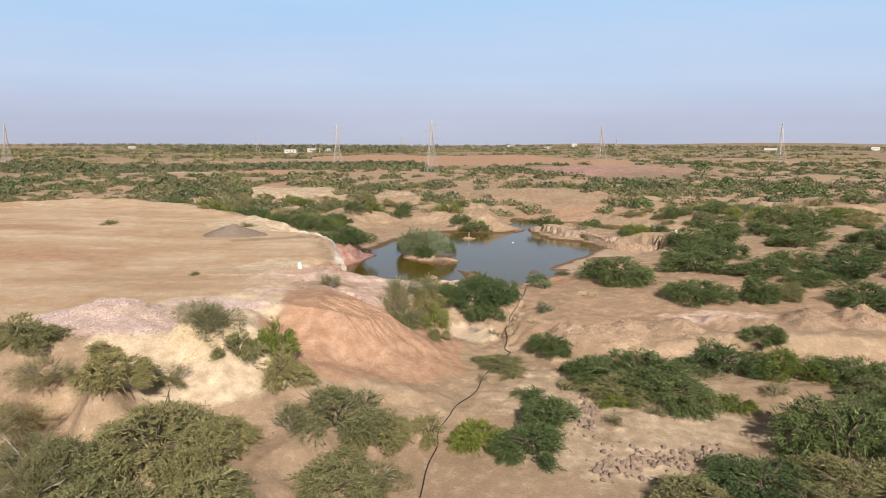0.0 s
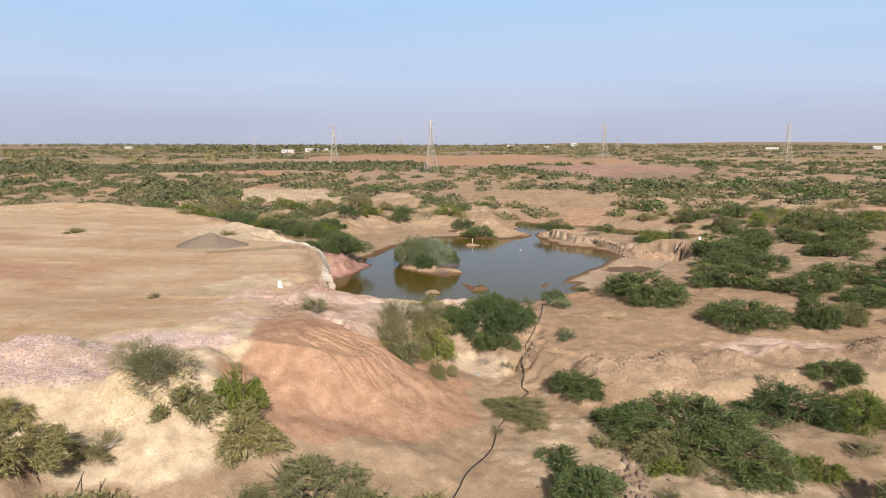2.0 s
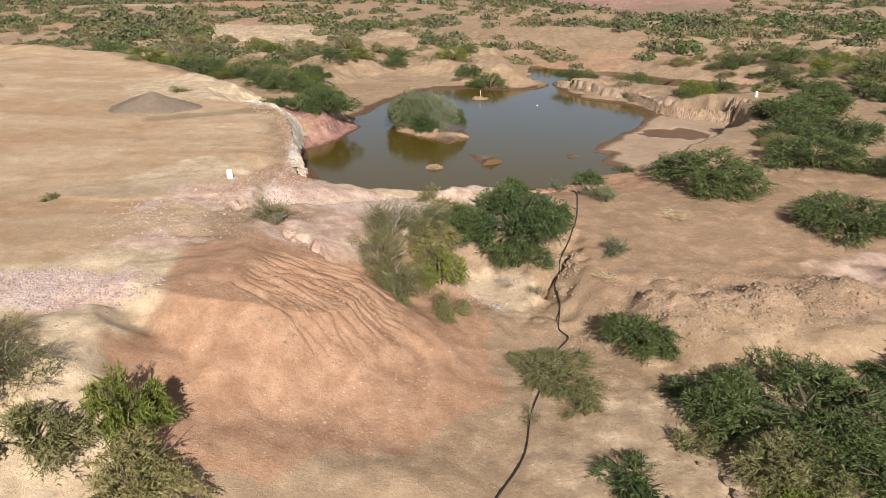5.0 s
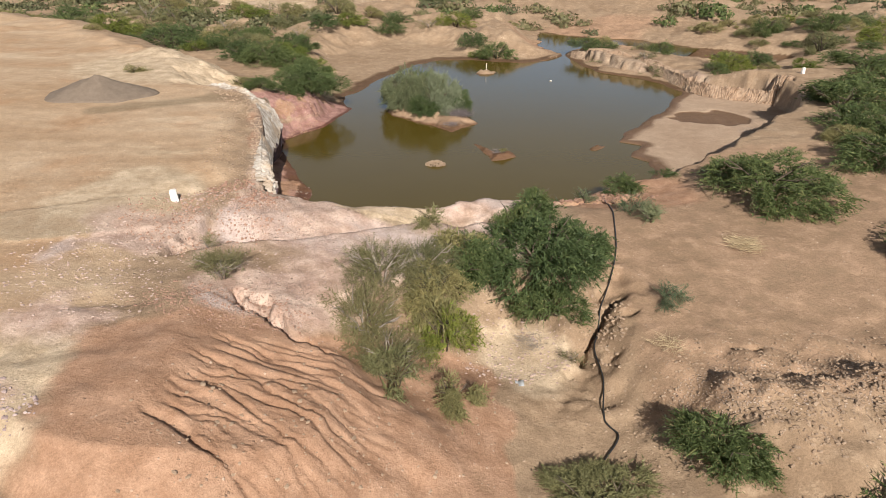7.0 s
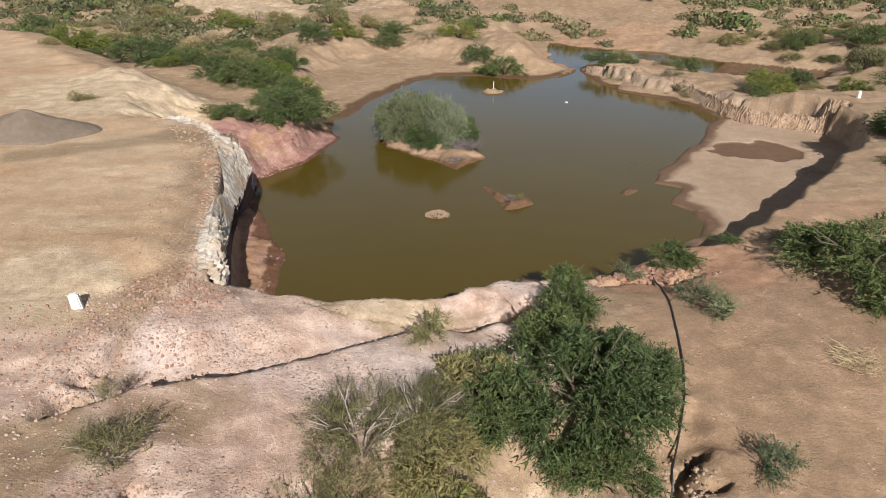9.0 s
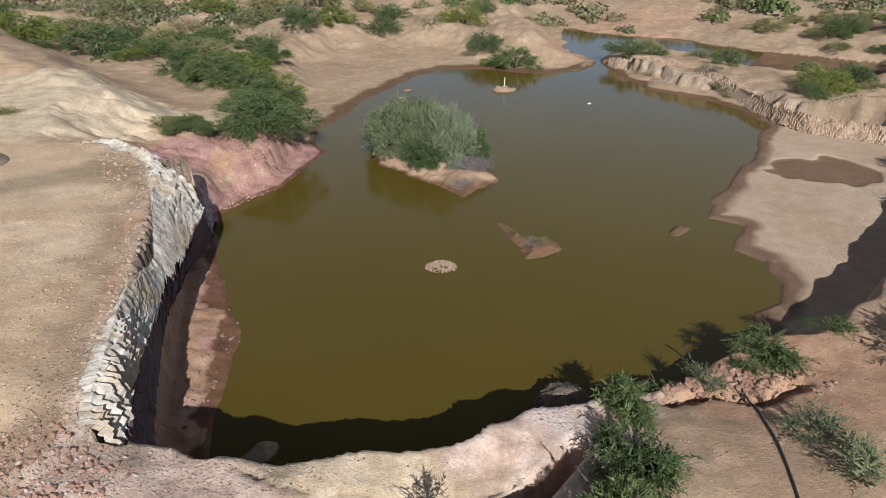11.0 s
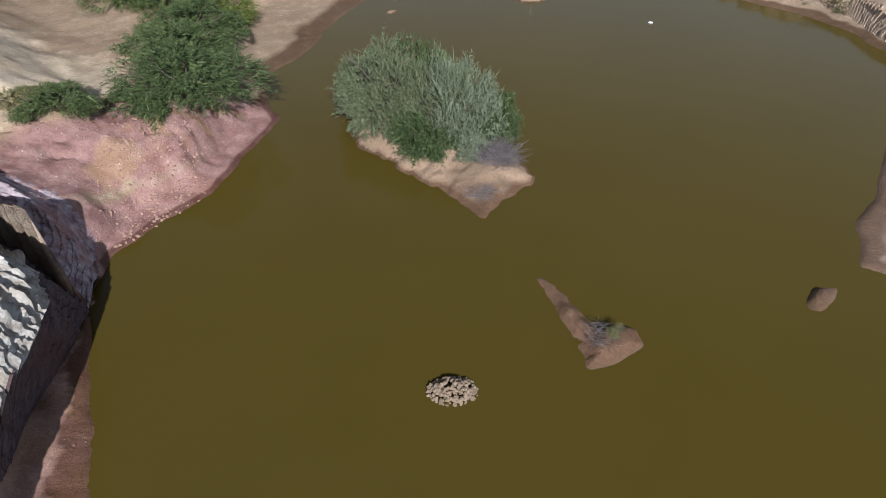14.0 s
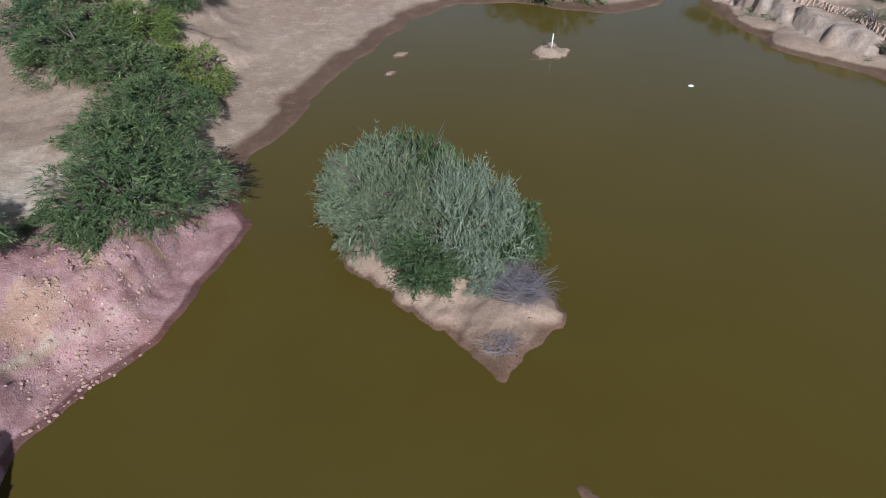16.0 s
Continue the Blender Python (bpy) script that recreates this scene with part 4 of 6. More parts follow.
for name, values in (("wet", g_wet), ("slab", g_slab), ("clay", g_clay), ("mud", g_mud)):
    at = gme.attributes.new(name, "FLOAT", "POINT")
    at.data.foreach_set("value", values.astype(np.float32))
ground = tagged(new("ground", gme), "dry tan, pink and red earth around an old quarry pit", "ground", kind="structure")

wbm = bmesh.new()
for poly in ([(-19.5, 76), (12, 76), (37, 100), (37, 128), (30, 135), (60, 140), (60, 180), (14, 180), (14, 152), (-15, 152), (-19.5, 125)],):
    bmesh.ops.contextual_create(wbm, geom=[wbm.verts.new((x, y, 0)) for x, y in poly])
water = tagged(new("water", bm_mesh("water", wbm, M_WATER)), "still murky olive-brown water filling the quarry pit", "pond", kind="structure")

# ------------------------------------------------------------------ shrubs
def sprays(base, way, length, k, leaf, wide, droop, r):
    """Feathery sprays: leaflets in pairs along drooping twigs. base, way: n x 3; length: n."""
    n = len(base)
    side = np.cross(way, r.normal(size=(n, 3)))
    side /= np.linalg.norm(side, axis=1)[:, None] + 1e-9
    s = np.linspace(0.12, 1.0, k)[None, :, None]
    L = length[:, None, None]
    axis = base[:, None] + way[:, None] * s * L
    axis[..., 2] -= (droop * s * s * L)[..., 0]
    out = []
    for sign in (1, -1):
        ll = L * leaf * (1.2 - 0.6 * s) * r.uniform(0.7, 1.3, (n, k, 1))
        d = side[:, None] * sign * 0.62 + way[:, None] * 0.8 + r.normal(size=(n, k, 3)) * 0.25
        d[..., 2] -= droop * 0.5
        wid = np.cross(d, r.normal(size=(n, k, 3)))
        wid /= np.linalg.norm(wid, axis=2, keepdims=True) + 1e-9
        out.append(np.stack([axis + wid * ll * wide, axis + d * ll, axis - wid * ll * wide], 2))
    return np.concatenate(out, 1).reshape(-1, 3)


def crown_points(r, n, lobes, open_):
    """Places and ways of growth on an uneven crown one metre wide each way and one high."""
    a, q = r.uniform(0, 6.28, lobes), np.sqrt(r.uniform(0.02, 1, lobes)) * 0.76
    c = np.stack([q * np.cos(a), q * np.sin(a), 0.56 - 0.46 * q + r.uniform(-0.12, 0.14, lobes)], -1)
    rad = r.uniform(0.15, 0.34, lobes)
    c[0], rad[0] = (r.uniform(-0.15, 0.15), r.uniform(-0.15, 0.15), 0.46), 0.38
    m = n * 5
    which = r.integers(0, lobes, m)
    d = r.normal(size=(m, 3))
    d /= np.linalg.norm(d, axis=1)[:, None]
    p = c[which] + d * rad[which][:, None] * (r.uniform(0.35, 1.0, m) ** 0.4 * r.uniform(0.9, 1.15, m))[:, None]
    gap = np.sin(p[:, 0] * 6.1 + r.uniform(0, 6)) * np.sin(p[:, 1] * 5.3 + r.uniform(0, 6)) * np.sin(p[:, 2] * 7.7)
    keep = (p[:, 2] > 0.02) & (gap < 1.0 - open_)
    for k in range(lobes):
        keep &= (which == k) | (np.linalg.norm((p - c[k]) / rad[k], axis=1) > 0.6)
    p, d = p[keep][:n], d[keep][:n]
    away = p - np.array([0, 0, 0.1])
    away /= np.linalg.norm(away, axis=1)[:, None] + 1e-6
    d = 0.35 * d + 0.75 * away + r.normal(size=d.shape) * 0.38 + np.array([0, 0, 0.12])
    d /= np.linalg.norm(d, axis=1)[:, None]
    return p, d


CROWNS, STEMS = {}, {}
SIZES = {  # sprays, leaflet pairs, spray length, leaflet share, lobes
    "big": (2000, 6, 0.19, 0.27, 20), "mid": (1500, 6, 0.25, 0.27, 14), "small": (460, 6, 0.40, 0.27, 8),
    "grove": (1300, 5, 0.19, 0.32, 16), "far": (850, 4, 0.20, 0.36, 12), "tuft": (150, 7, 0.62, 0.18, 4),
    "dense": (2800, 6, 0.14, 0.30, 24)}


def crown_mesh(size, kind, variant):
    key = (size, kind, variant)
    if key not in CROWNS:
        n, k, length, leaf, lobes = SIZES[size]
        r = np.random.default_rng(sum(ord(ch) for ch in size + kind) + 97 * variant)
        thin = kind == "grey"
        p, d = crown_points(r, int(n * (0.85 if thin else 1.0)), lobes, 0.5 if thin else 0.3)
        droop = {"silver": 0.05, "blue": 0.15, "grey": 0.2}.get(kind, 0.45)
        ln = length * r.uniform(0.5, 1.3, len(p)) * np.where(r.uniform(size=len(p)) < 0.10, 1.7, 1.0)
        if kind == "silver":
            d = d + r.normal(size=d.shape) * 0.4
        p = p - d * (ln * 0.5)[:, None]
        v = sprays(p, d, ln, k, leaf * (0.7 if thin else 1), 0.10 if thin else 0.15, droop, r)
        v[:, 2] = np.maximum(v[:, 2], 0.005)
        CROWNS[key] = quick_mesh("crown", v, np.arange(len(v)), 3, M_LEAF[kind])
    return CROWNS[key]


def limb_mesh(size, variant, dry):
    key = (size, variant, dry)
    if key not in STEMS:
        r = np.random.default_rng(300 + variant + 11 * len(size))
        pieces = []
        for n in range(3 if size == "tuft" else 6):
            a, reach, up = n * 1.05 + r.uniform(-0.4, 0.4), r.uniform(0.35, 0.7), r.uniform(0.4, 0.8)
            pts = [(0.04 * math.cos(a), 0.04 * math.sin(a), -0.05)]
            for s in (0.3, 0.6, 1.0):
                a += r.uniform(-0.3, 0.3)
                pts.append((reach * s * math.cos(a), reach * s * math.sin(a), up * s ** 0.7))
            pieces.append(tube(pts, [0.026, 0.018, 0.011, 0.004], 5))
            for q in (1, 2):
                b = a + r.uniform(-1.2, 1.2)
                o = np.array(pts[q])
                e = o + np.array([math.cos(b) * 0.3, math.sin(b) * 0.3, 0.18])
                pieces.append(tube([o, (o + e) / 2 + r.normal(size=3) * 0.03, e], [0.014, 0.009, 0.003], 4))
        v, f = joined(pieces)
        STEMS[key] = mesh_of("branching_stem", v, f, M_TWIG if dry else M_BARK, True)
    return STEMS[key]


made = [0]


def shrub(x, y, r, h, kind="dark", label="", size="", group="", name="thorn_shrub", z=None, variants=3):
    size = size or (("big" if y < 75 else "grove") if r > 3 else "mid" if r > 1.7 else "small")
    made[0] += 1
    variant = made[0] % variants
    ob = new(name)
    ob.empty_display_size = 0.2
    ob.location = (x, y, (ground_z(x, y) if z is None else z) - 0.05)
    ob.rotation_euler = (0, 0, made[0] * 2.399)
    ob.scale = (r / 0.86, r / 0.86, h / 0.90)
    part("crown", crown_mesh(size, kind, variant), ob)
    part("branching_stem", limb_mesh(size, variant, kind == "grey"), ob, "thin brown branching stems")
    return tagged(ob, label or LABELS[kind], "shrub", group)


LABELS = {
    "dark": "dense dark green thorny shrub with feathery drooping leaves",
    "olive": "loose olive-green thorny shrub growing on dry earth",
    "bright": "bright yellow-green thorny shrub on the slope",
    "grey": "sparse grey half-dry thorn shrub with bare twigs",
    "blue": "dense blue-green thorn bush on the small island",
    "silver": "pale silvery green bush on the small island"}

# on the terrace and round the pond
shrub(21.4, 80.6, 4.7, 3.6, size="big", label="broad dark green thorn shrub beside the pond's eastern bank")
shrub(4.6, 70.6, 3.7, 3.9, label="tall dark green thorn shrub leaning over the lip of the pit")
shrub(0.6, 69.4, 2.6, 2.5, "dark")
shrub(6.5, 72.2, 2.2, 2.6, "dark")
shrub(4.4, 67.6, 2.0, 2.2, "dark")
shrub(5.0, 77.4, 1.5, 2.2, "dark")
shrub(3.4, 74.6, 1.7, 2.4, "dark")
shrub(-4.4, 63.0, 2.1, 3.0, "grey")
shrub(-4.0, 66.2, 2.1, 2.6, "grey")
shrub(-2.0, 67.8, 1.9, 2.4, "grey")
shrub(-3.0, 60.8, 1.7, 2.2, "olive")
shrub(-1.2, 65.0, 1.5, 2.4, "olive")
shrub(-0.4, 70.4, 1.6, 1.9, "olive")
shrub(-0.9, 64.4, 1.5, 2.8, "bright")
shrub(-3.3, 61.8, 1.9, 2.0, "grey")
shrub(-1.8, 66.8, 1.9, 2.0, "olive")
shrub(-0.6, 60.6, 1.2, 1.6, "olive")
shrub(9.8, 58.0, 2.3, 1.9)
shrub(4.9, 55.6, 2.5, 1.0, "olive")
shrub(16.4, 51.6, 4.6, 2.9)
shrub(12.3, 52.6, 2.6, 2.2)
shrub(17.6, 47.6, 3.2, 2.4, "dark")
shrub(13.6, 48.6, 2.4, 1.8, "olive")
shrub(7.2, 48.0, 1.6, 1.3, "dark")
shrub(24.6, 54.9, 3.9, 2.8)
shrub(29.8, 53.7, 3.2, 2.5, "bright")
shrub(29.8, 57.6, 2.0, 1.8)
shrub(34.5, 51.5, 3.6, 2.6)
shrub(7.6, 43.2, 2.3, 2.4)
shrub(5.9, 39.6, 2.4, 2.2)
shrub(2.2, 41.0, 1.9, 1.9, "bright")
shrub(-0.8, 42.0, 1.6, 1.7, "olive")
shrub(-6.9, 40.8, 3.2, 2.9, "olive")
shrub(-4.2, 40.3, 2.2, 2.2, "olive")
shrub(-6.2, 35.4, 3.2, 2.0, "olive")
shrub(-3.9, 35.9, 2.1, 1.6, "grey")
shrub(-16.0, 34.8, 3.9, 3.5, "olive")
shrub(-12.9, 34.0, 2.6, 2.8, "olive")
shrub(-20.0, 32.6, 2.6, 2.6, "olive")
shrub(-11.2, 31.0, 1.7, 1.6, "olive")
shrub(-16.9, 45.9, 2.2, 2.6, "grey")
shrub(-14.5, 44.7, 1.6, 2.0, "olive")
shrub(-18.2, 47.6, 1.9, 2.0, "grey")
shrub(-12.0, 46.2, 1.3, 3.2, "bright")
shrub(-11.2, 44.2, 2.0, 2.6, "olive")
shrub(-25.9, 41.0, 2.3, 2.1, "grey")
shrub(-20.6, 38.8, 2.4, 2.1, "olive")
shrub(-29.0, 43.8, 2.5, 2.1, "olive")
shrub(-32.5, 41.0, 2.6, 2.2, "grey")
shrub(-20.5, 30.3, 2.5, 2.6, "grey")
shrub(26.0, 39.6, 4.0, 4.6)
shrub(30.2, 42.0, 3.4, 3.4)
shrub(18.6, 35.2, 3.6, 1.9, "dark")
shrub(24.0, 34.6, 3.8, 2.4, "olive")
shrub(13.6, 34.0, 2.4, 1.6, "olive")
shrub(28.4, 70.6, 4.0, 2.7)
shrub(34.3, 69.6, 2.1, 3.0)
shrub(45.1, 67.6, 3.8, 2.9)
shrub(38.5, 70.5, 2.2, 1.8, "olive")
shrub(13.1, 46.8, 1.3, 1.0, "bright", size="small")
shrub(15.6, 45.4, 0.9, 0.9, "grey", size="small")
shrub(22.3, 47.0, 1.4, 1.3, "bright", size="small")
shrub(12.0, 79.2, 1.1, 1.3, "blue", "low blue-green tuft of thorn shrub beside the pipe", "tuft")
shrub(12.4, 76.6, 1.5, 1.2, "blue", "low blue-green tuft of thorn shrub beside the pipe", "tuft")
shrub(10.5, 67.5, 1.2, 1.0, "blue", "low blue-green tuft of thorn shrub on bare sand", "tuft")
shrub(13.0, 84.6, 1.5, 1.3, "dark", "low green thorn shrub overhanging the water", "small")
shrub(7.6, 82.6, 1.2, 1.2, "dark", "low green thorn shrub overhanging the water", "small")
shrub(5.6, 80.6, 1.5, 1.6, "dark", size="small")
shrub(9.5, 83.0, 0.9, 0.9, "blue", "low blue-green tuft of thorn shrub beside the pipe", "tuft")
shrub(11.6, 83.4, 0.8, 0.8, "dark", size="tuft")
shrub(16.1, 85.6, 1.0, 0.8, "dark", size="tuft")
shrub(-1.8, 73.6, 1.2, 1.2, "olive", size="tuft")
shrub(-10.9, 64.2, 1.6, 1.6, "grey", size="small")
shrub(-12.4, 67.0, 0.9, 0.8, "grey", size="tuft")
shrub(5.3, 64.7, 0.8, 0.8, "grey", size="tuft")
shrub(3.4, 52.2, 0.9, 0.7, "grey", size="tuft")
shrub(6.0, 52.6, 1.0, 0.8, "olive", size="tuft")
shrub(9.8, 50.0, 1.2, 0.9, "olive", size="tuft")
shrub(-25.5, 66.5, 0.8, 0.6, "olive", "small grey-green weed on the bare plateau", "tuft")
shrub(-52.5, 103, 1.6, 1.1, "olive", "small grey-green weed on the bare plateau", "tuft")
shrub(-31.5, 104, 1.3, 0.9, "olive", "small grey-green weed on the bare plateau", "tuft")
shrub(-22.5, 33.5, 2.4, 2.2, "grey")
shrub(-25.8, 36.0, 2.2, 2.0, "grey")
shrub(-11.5, 28.5, 2.8, 2.4, "olive")
shrub(-16.5, 28.2, 2.8, 2.4, "olive")
shrub(-13.2, 36.6, 2.0, 1.9, "olive")
shrub(-22.0, 28.0, 2.6, 2.2, "grey")
shrub(-9.6, 38.6, 1.7, 1.8, "grey")
shrub(-7.6, 31.2, 2.2, 1.5, "olive")
shrub(-17.8, 41.8, 1.5, 1.4, "grey")
shrub(-23.5, 43.2, 1.5, 1.2, "olive")
shrub(30.8, 36.5, 3.4, 2.8)
shrub(20.8, 31.6, 3.2, 2.2, "olive")
shrub(27.5, 31.0, 3.4, 2.6)
shrub(35.5, 45.5, 3.2, 2.8)
shrub(33.0, 47.8, 2.0, 1.8, "olive")
shrub(19.0, 48.0, 1.8, 1.4, "olive")
shrub(11.6, 51.6, 1.2, 0.9, "olive", size="small")
shrub(26.0, 48.6, 1.4, 1.2, "grey", size="small")
shrub(12.2, 43.6, 1.0, 0.8, "grey", size="small")
# scrub east of the pond
G = "scrub east of the pond"
shrub(39.0, 103.2, 5.2, 3.4, group=G)
shrub(33.8, 85.6, 4.7, 3.3, group=G)
shrub(41.2, 92.8, 3.9, 3.3, group=G)
shrub(55.8, 102.5, 4.2, 2.7, group=G)
shrub(40.8, 81.8, 4.2, 2.6, group=G)
shrub(44.4, 76.4, 3.5, 2.2, group=G)
shrub(51.8, 79.3, 5.2, 3.1, group=G)
shrub(36.5, 96.0, 3.6, 2.8, group=G)
shrub(48.0, 88.0, 3.8, 2.7, group=G)
shrub(47.5, 109.0, 4.6, 3.0, group=G)
shrub(58.5, 90.5, 4.2, 2.8, group=G)
shrub(62.0, 82.0, 4.4, 2.8, group=G)
shrub(55.0, 70.5, 4.0, 2.6, group=G)
shrub(65.8, 129.2, 4.2, 4.0, size="far", group=G)
shrub(65.0, 154.4, 3.5, 3.8, size="far", group=G)
shrub(72.1, 125.4, 4.8, 3.6, size="far", group=G)
shrub(57.0, 160.3, 2.9, 3.8, size="far", group=G)
shrub(50.5, 119.4, 5.4, 2.8, group=G)
shrub(57.0, 117.0, 4.4, 2.8, group=G)
shrub(62.5, 111.0, 4.2, 3.0, group=G)
shrub(70.0, 104.0, 4.4, 3.0, group=G)
shrub(67.0, 95.0, 4.2, 2.8, group=G)
shrub(74.0, 88.0, 4.4, 2.8, group=G)
shrub(33.6, 92.0, 2.0, 1.8, "olive", group=G)
# by the red bank
shrub(-16.0, 113.4, 4.0, 3.2, size="dense", group="shrubs by the red bank")
shrub(-17.6, 117.8, 3.4, 3.2, size="dense", group="shrubs by the red bank")
shrub(-20.6, 109.2, 1.9, 1.5, group="shrubs by the red bank")
shrub(-22.6, 108.8, 1.4, 1.0, "olive", group="shrubs by the red bank")
shrub(-18.2, 122.6, 3.0, 3.2, "dark", size="dense", group="shrubs by the red bank")
shrub(-24.2, 127.4, 3.6, 3.0, size="dense", group="shrubs by the red bank")
shrub(-18.6, 129.0, 3.2, 3.0, "bright", group="shrubs by the red bank")
shrub(-28.0, 131.4, 3.4, 2.8, group="shrubs by the red bank")
shrub(-26.5, 134.0, 3.6, 3.0, "olive", group="shrubs by the red bank")
shrub(-32.5, 140.8, 3.8, 2.8, group="shrubs by the red bank")
for x, y, r, kind in ((-20.5, 126.6, 2.8, "dark"), (-22.6, 131.6, 2.8, "bright"), (-29.5, 138.2, 3.0, "olive"), (-21.5, 138.6, 2.6, "dark"), (-36.5, 146.2, 3.2, "olive"), (-30.2, 146.4, 2.8, "dark")):
    shrub(x, y, r, r * 0.85, kind, group="shrubs by the red bank")
for x, y, r, kind in ((-42, 147.5, 3.4, "dark"), (-48, 151, 2.8, "dark"), (-52.5, 150, 3.4, "olive"), (-60, 147.5, 4.0, "dark"), (-63.5, 152, 4.0, "dark"), (-66, 158, 4.2, "dark"),
                      (-47.5, 130, 1.3, "olive"), (-72, 151, 3.4, "olive"), (-40, 172, 3.0, "olive"), (-48, 176, 3.4, "olive"), (-33, 168, 2.6, "grey"), (-80, 157, 4.0, "dark"), (-56, 182, 3.6, "olive")):
    shrub(x, y, r, r * 0.85, kind, size="far", group="shrubs behind the plateau")
# on the island
shrub(-5.0, 115.0, 3.1, 4.5, "blue", size="dense")
shrub(-4.0, 114.0, 2.4, 4.3, "blue", size="dense")
shrub(-6.2, 116.2, 1.9, 3.4, "blue", size="mid")
shrub(-3.4, 117.0, 2.0, 4.6, "dark", "tall green shrub at the back of the island", size="mid")
shrub(-1.3, 112.8, 2.4, 4.3, "silver", size="dense")
shrub(-0.6, 113.6, 2.0, 4.1, "silver", size="dense")
shrub(-2.0, 113.9, 1.9, 4.5, "blue", size="mid")
shrub(1.2, 113.0, 1.5, 3.0, "dark", "dark green thorn shrub behind the silvery island bush", "mid")
shrub(-3.2, 111.5, 2.1, 2.2, "dark", "low dark green shrub at the foot of the island bush", "mid")
shrub(-2.2, 115.6, 1.9, 4.3, "dark", "tall dark green shrub among the island bushes", "mid")
shrub(-0.2, 110.6, 1.0, 1.1, "silver", "low silvery weed beside the dead brushwood", "small")
shrub(4.9, 97.6, 0.55, 0.5, "olive", "small green weed on the muddy spit", "tuft")
# north shore
shrub(8.1, 146.6, 3.1, 3.1, size="far")
shrub(4.0, 152.0, 2.8, 2.8, size="far")
shrub(33.0, 141.0, 2.1, 2.2, size="far")
shrub(27.2, 154.5, 2.2, 2.4, "olive", size="far")
shrub(5.5, 148.0, 1.8, 1.6, "bright", size="far")

# scattered scrub to the north: the nearer ones apart, the rest as one growth
def bare_here(x, y):
    """Where no scrub grows."""
    no = inside(PLATEAU, x, y) > -2
    for poly, grow in ((SHORE, 2.5), (CHANNEL, 1.5), (MUD, 1), (BEACH, -1), (FIELD, 0), (PINK_FLAT, 0), (FIELD_WEST, 0), (TAN_FLAT, 0)):
        no |= inside(poly, x, y) > -grow
    return no


r0 = np.random.default_rng(41)
sx = r0.uniform(-130, 190, 4000)
sy = 118 + 117 * r0.uniform(0, 1, 4000) ** 1.3
grown = fbm(sx, sy, 26, 3, 201)
ok = (~bare_here(sx, sy)) & (np.abs(sx) < 20 + 0.72 * sy) & (grown + 0.25 * step(10, 60, np.abs(sx)) > -0.10) & ~((sx > 20) & (sx < 78) & (sy < 135))
ok |= (~bare_here(sx, sy)) & (sx > 24) & (sx < 70) & (sy > 122) & (sy < 150) & (grown > -0.2)
ok &= ~((np.abs(sx + 3) < 18) & (sy < 158)) & ~((sx < -14) & (sx > -34) & (sy < 142))
picked = []
for x, y in zip(sx[ok], sy[ok]):
    if all((x - a) ** 2 + (y - b) ** 2 > (c + 1.9) ** 2 for a, b, c in picked):
        picked.append((x, y, 1.4 + 2.9 * r0.uniform() ** 1.4))
    if len(picked) >= 760:
        break
picked.sort(key=lambda p: p[1])
near_ones, rest_ones = picked[:157], np.array(picked[157:])
pz = land(np.array([p[0] for p in near_ones]), np.array([p[1] for p in near_ones]))[0]
for (x, y, r), z in zip(near_ones, pz):
    kind = r0.choice(["dark", "dark", "olive", "olive", "bright", "grey"] if x > -20 else ["olive", "olive", "dark", "bright", "grey"])
    shrub(float(x), float(y), float(r), float(r * r0.uniform(0.6, 0.95)), str(kind), size="far", group="scattered scrub north of the pond", z=float(z), variants=4)


def growth(name, label, xs, ys, radii, blades, kind, seed, tall=0.5):
    """One growth of many shrubs: each a cluster of leaf blades."""
    r = np.random.default_rng(seed)
    n = len(xs)
    z = land(xs, ys)[0]
    d = r.normal(size=(n, blades, 3))
    d /= np.linalg.norm(d, axis=2, keepdims=True)
    d[..., 2] = np.abs(d[..., 2])
    lump = 1 + 0.35 * np.sin(3 * np.arctan2(d[..., 1], d[..., 0]) + r.uniform(0, 6, (n, 1)))
    rad = radii[:, None, None]
    c = np.stack([xs, ys, z - 0.1], -1)[:, None] + d * rad * np.array([1, 1, tall]) * (lump * r.uniform(0.66, 1.0, (n, blades)))[..., None]
    u = r.normal(size=(n, blades, 3))
    u /= np.linalg.norm(u, axis=2, keepdims=True)
    w = np.cross(u, d)
    w /= np.linalg.norm(w, axis=2, keepdims=True) + 1e-9
    s = rad * r.uniform(0.20, 0.40, (n, blades, 1)) * (26.0 / blades) ** 0.4
    v = np.stack([c - u * s * 0.6 + w * s * 0.7, c + u * s, c - u * s * 0.6 - w * s * 0.7], 2).reshape(-1, 3)
    return tagged(new(name, quick_mesh(name, v, np.arange(len(v)), 3, M_LEAF[kind])), label, "scrub", kind="stuff")


def scattered(n, x0, x1, y0, y1, seed, cut, size=45):
    r = np.random.default_rng(seed)
    y = np.sqrt(r.uniform(y0 * y0, y1 * y1, n))
    x = r.uniform(x0, x1, n) * (30 + 0.74 * y)
    k = (~bare_here(x, y)) & (fbm(x, y, size, 3, seed) > cut)
    return x[k], y[k]


for n, kind in enumerate(("dark", "dusty", "dusty", "dusty")):
    some = rest_ones[n::4]
    growth("distant_scrub", "scrub scattered over the broken ground north of the pond", some[:, 0], some[:, 1], some[:, 2], 300, kind, 45 + n)
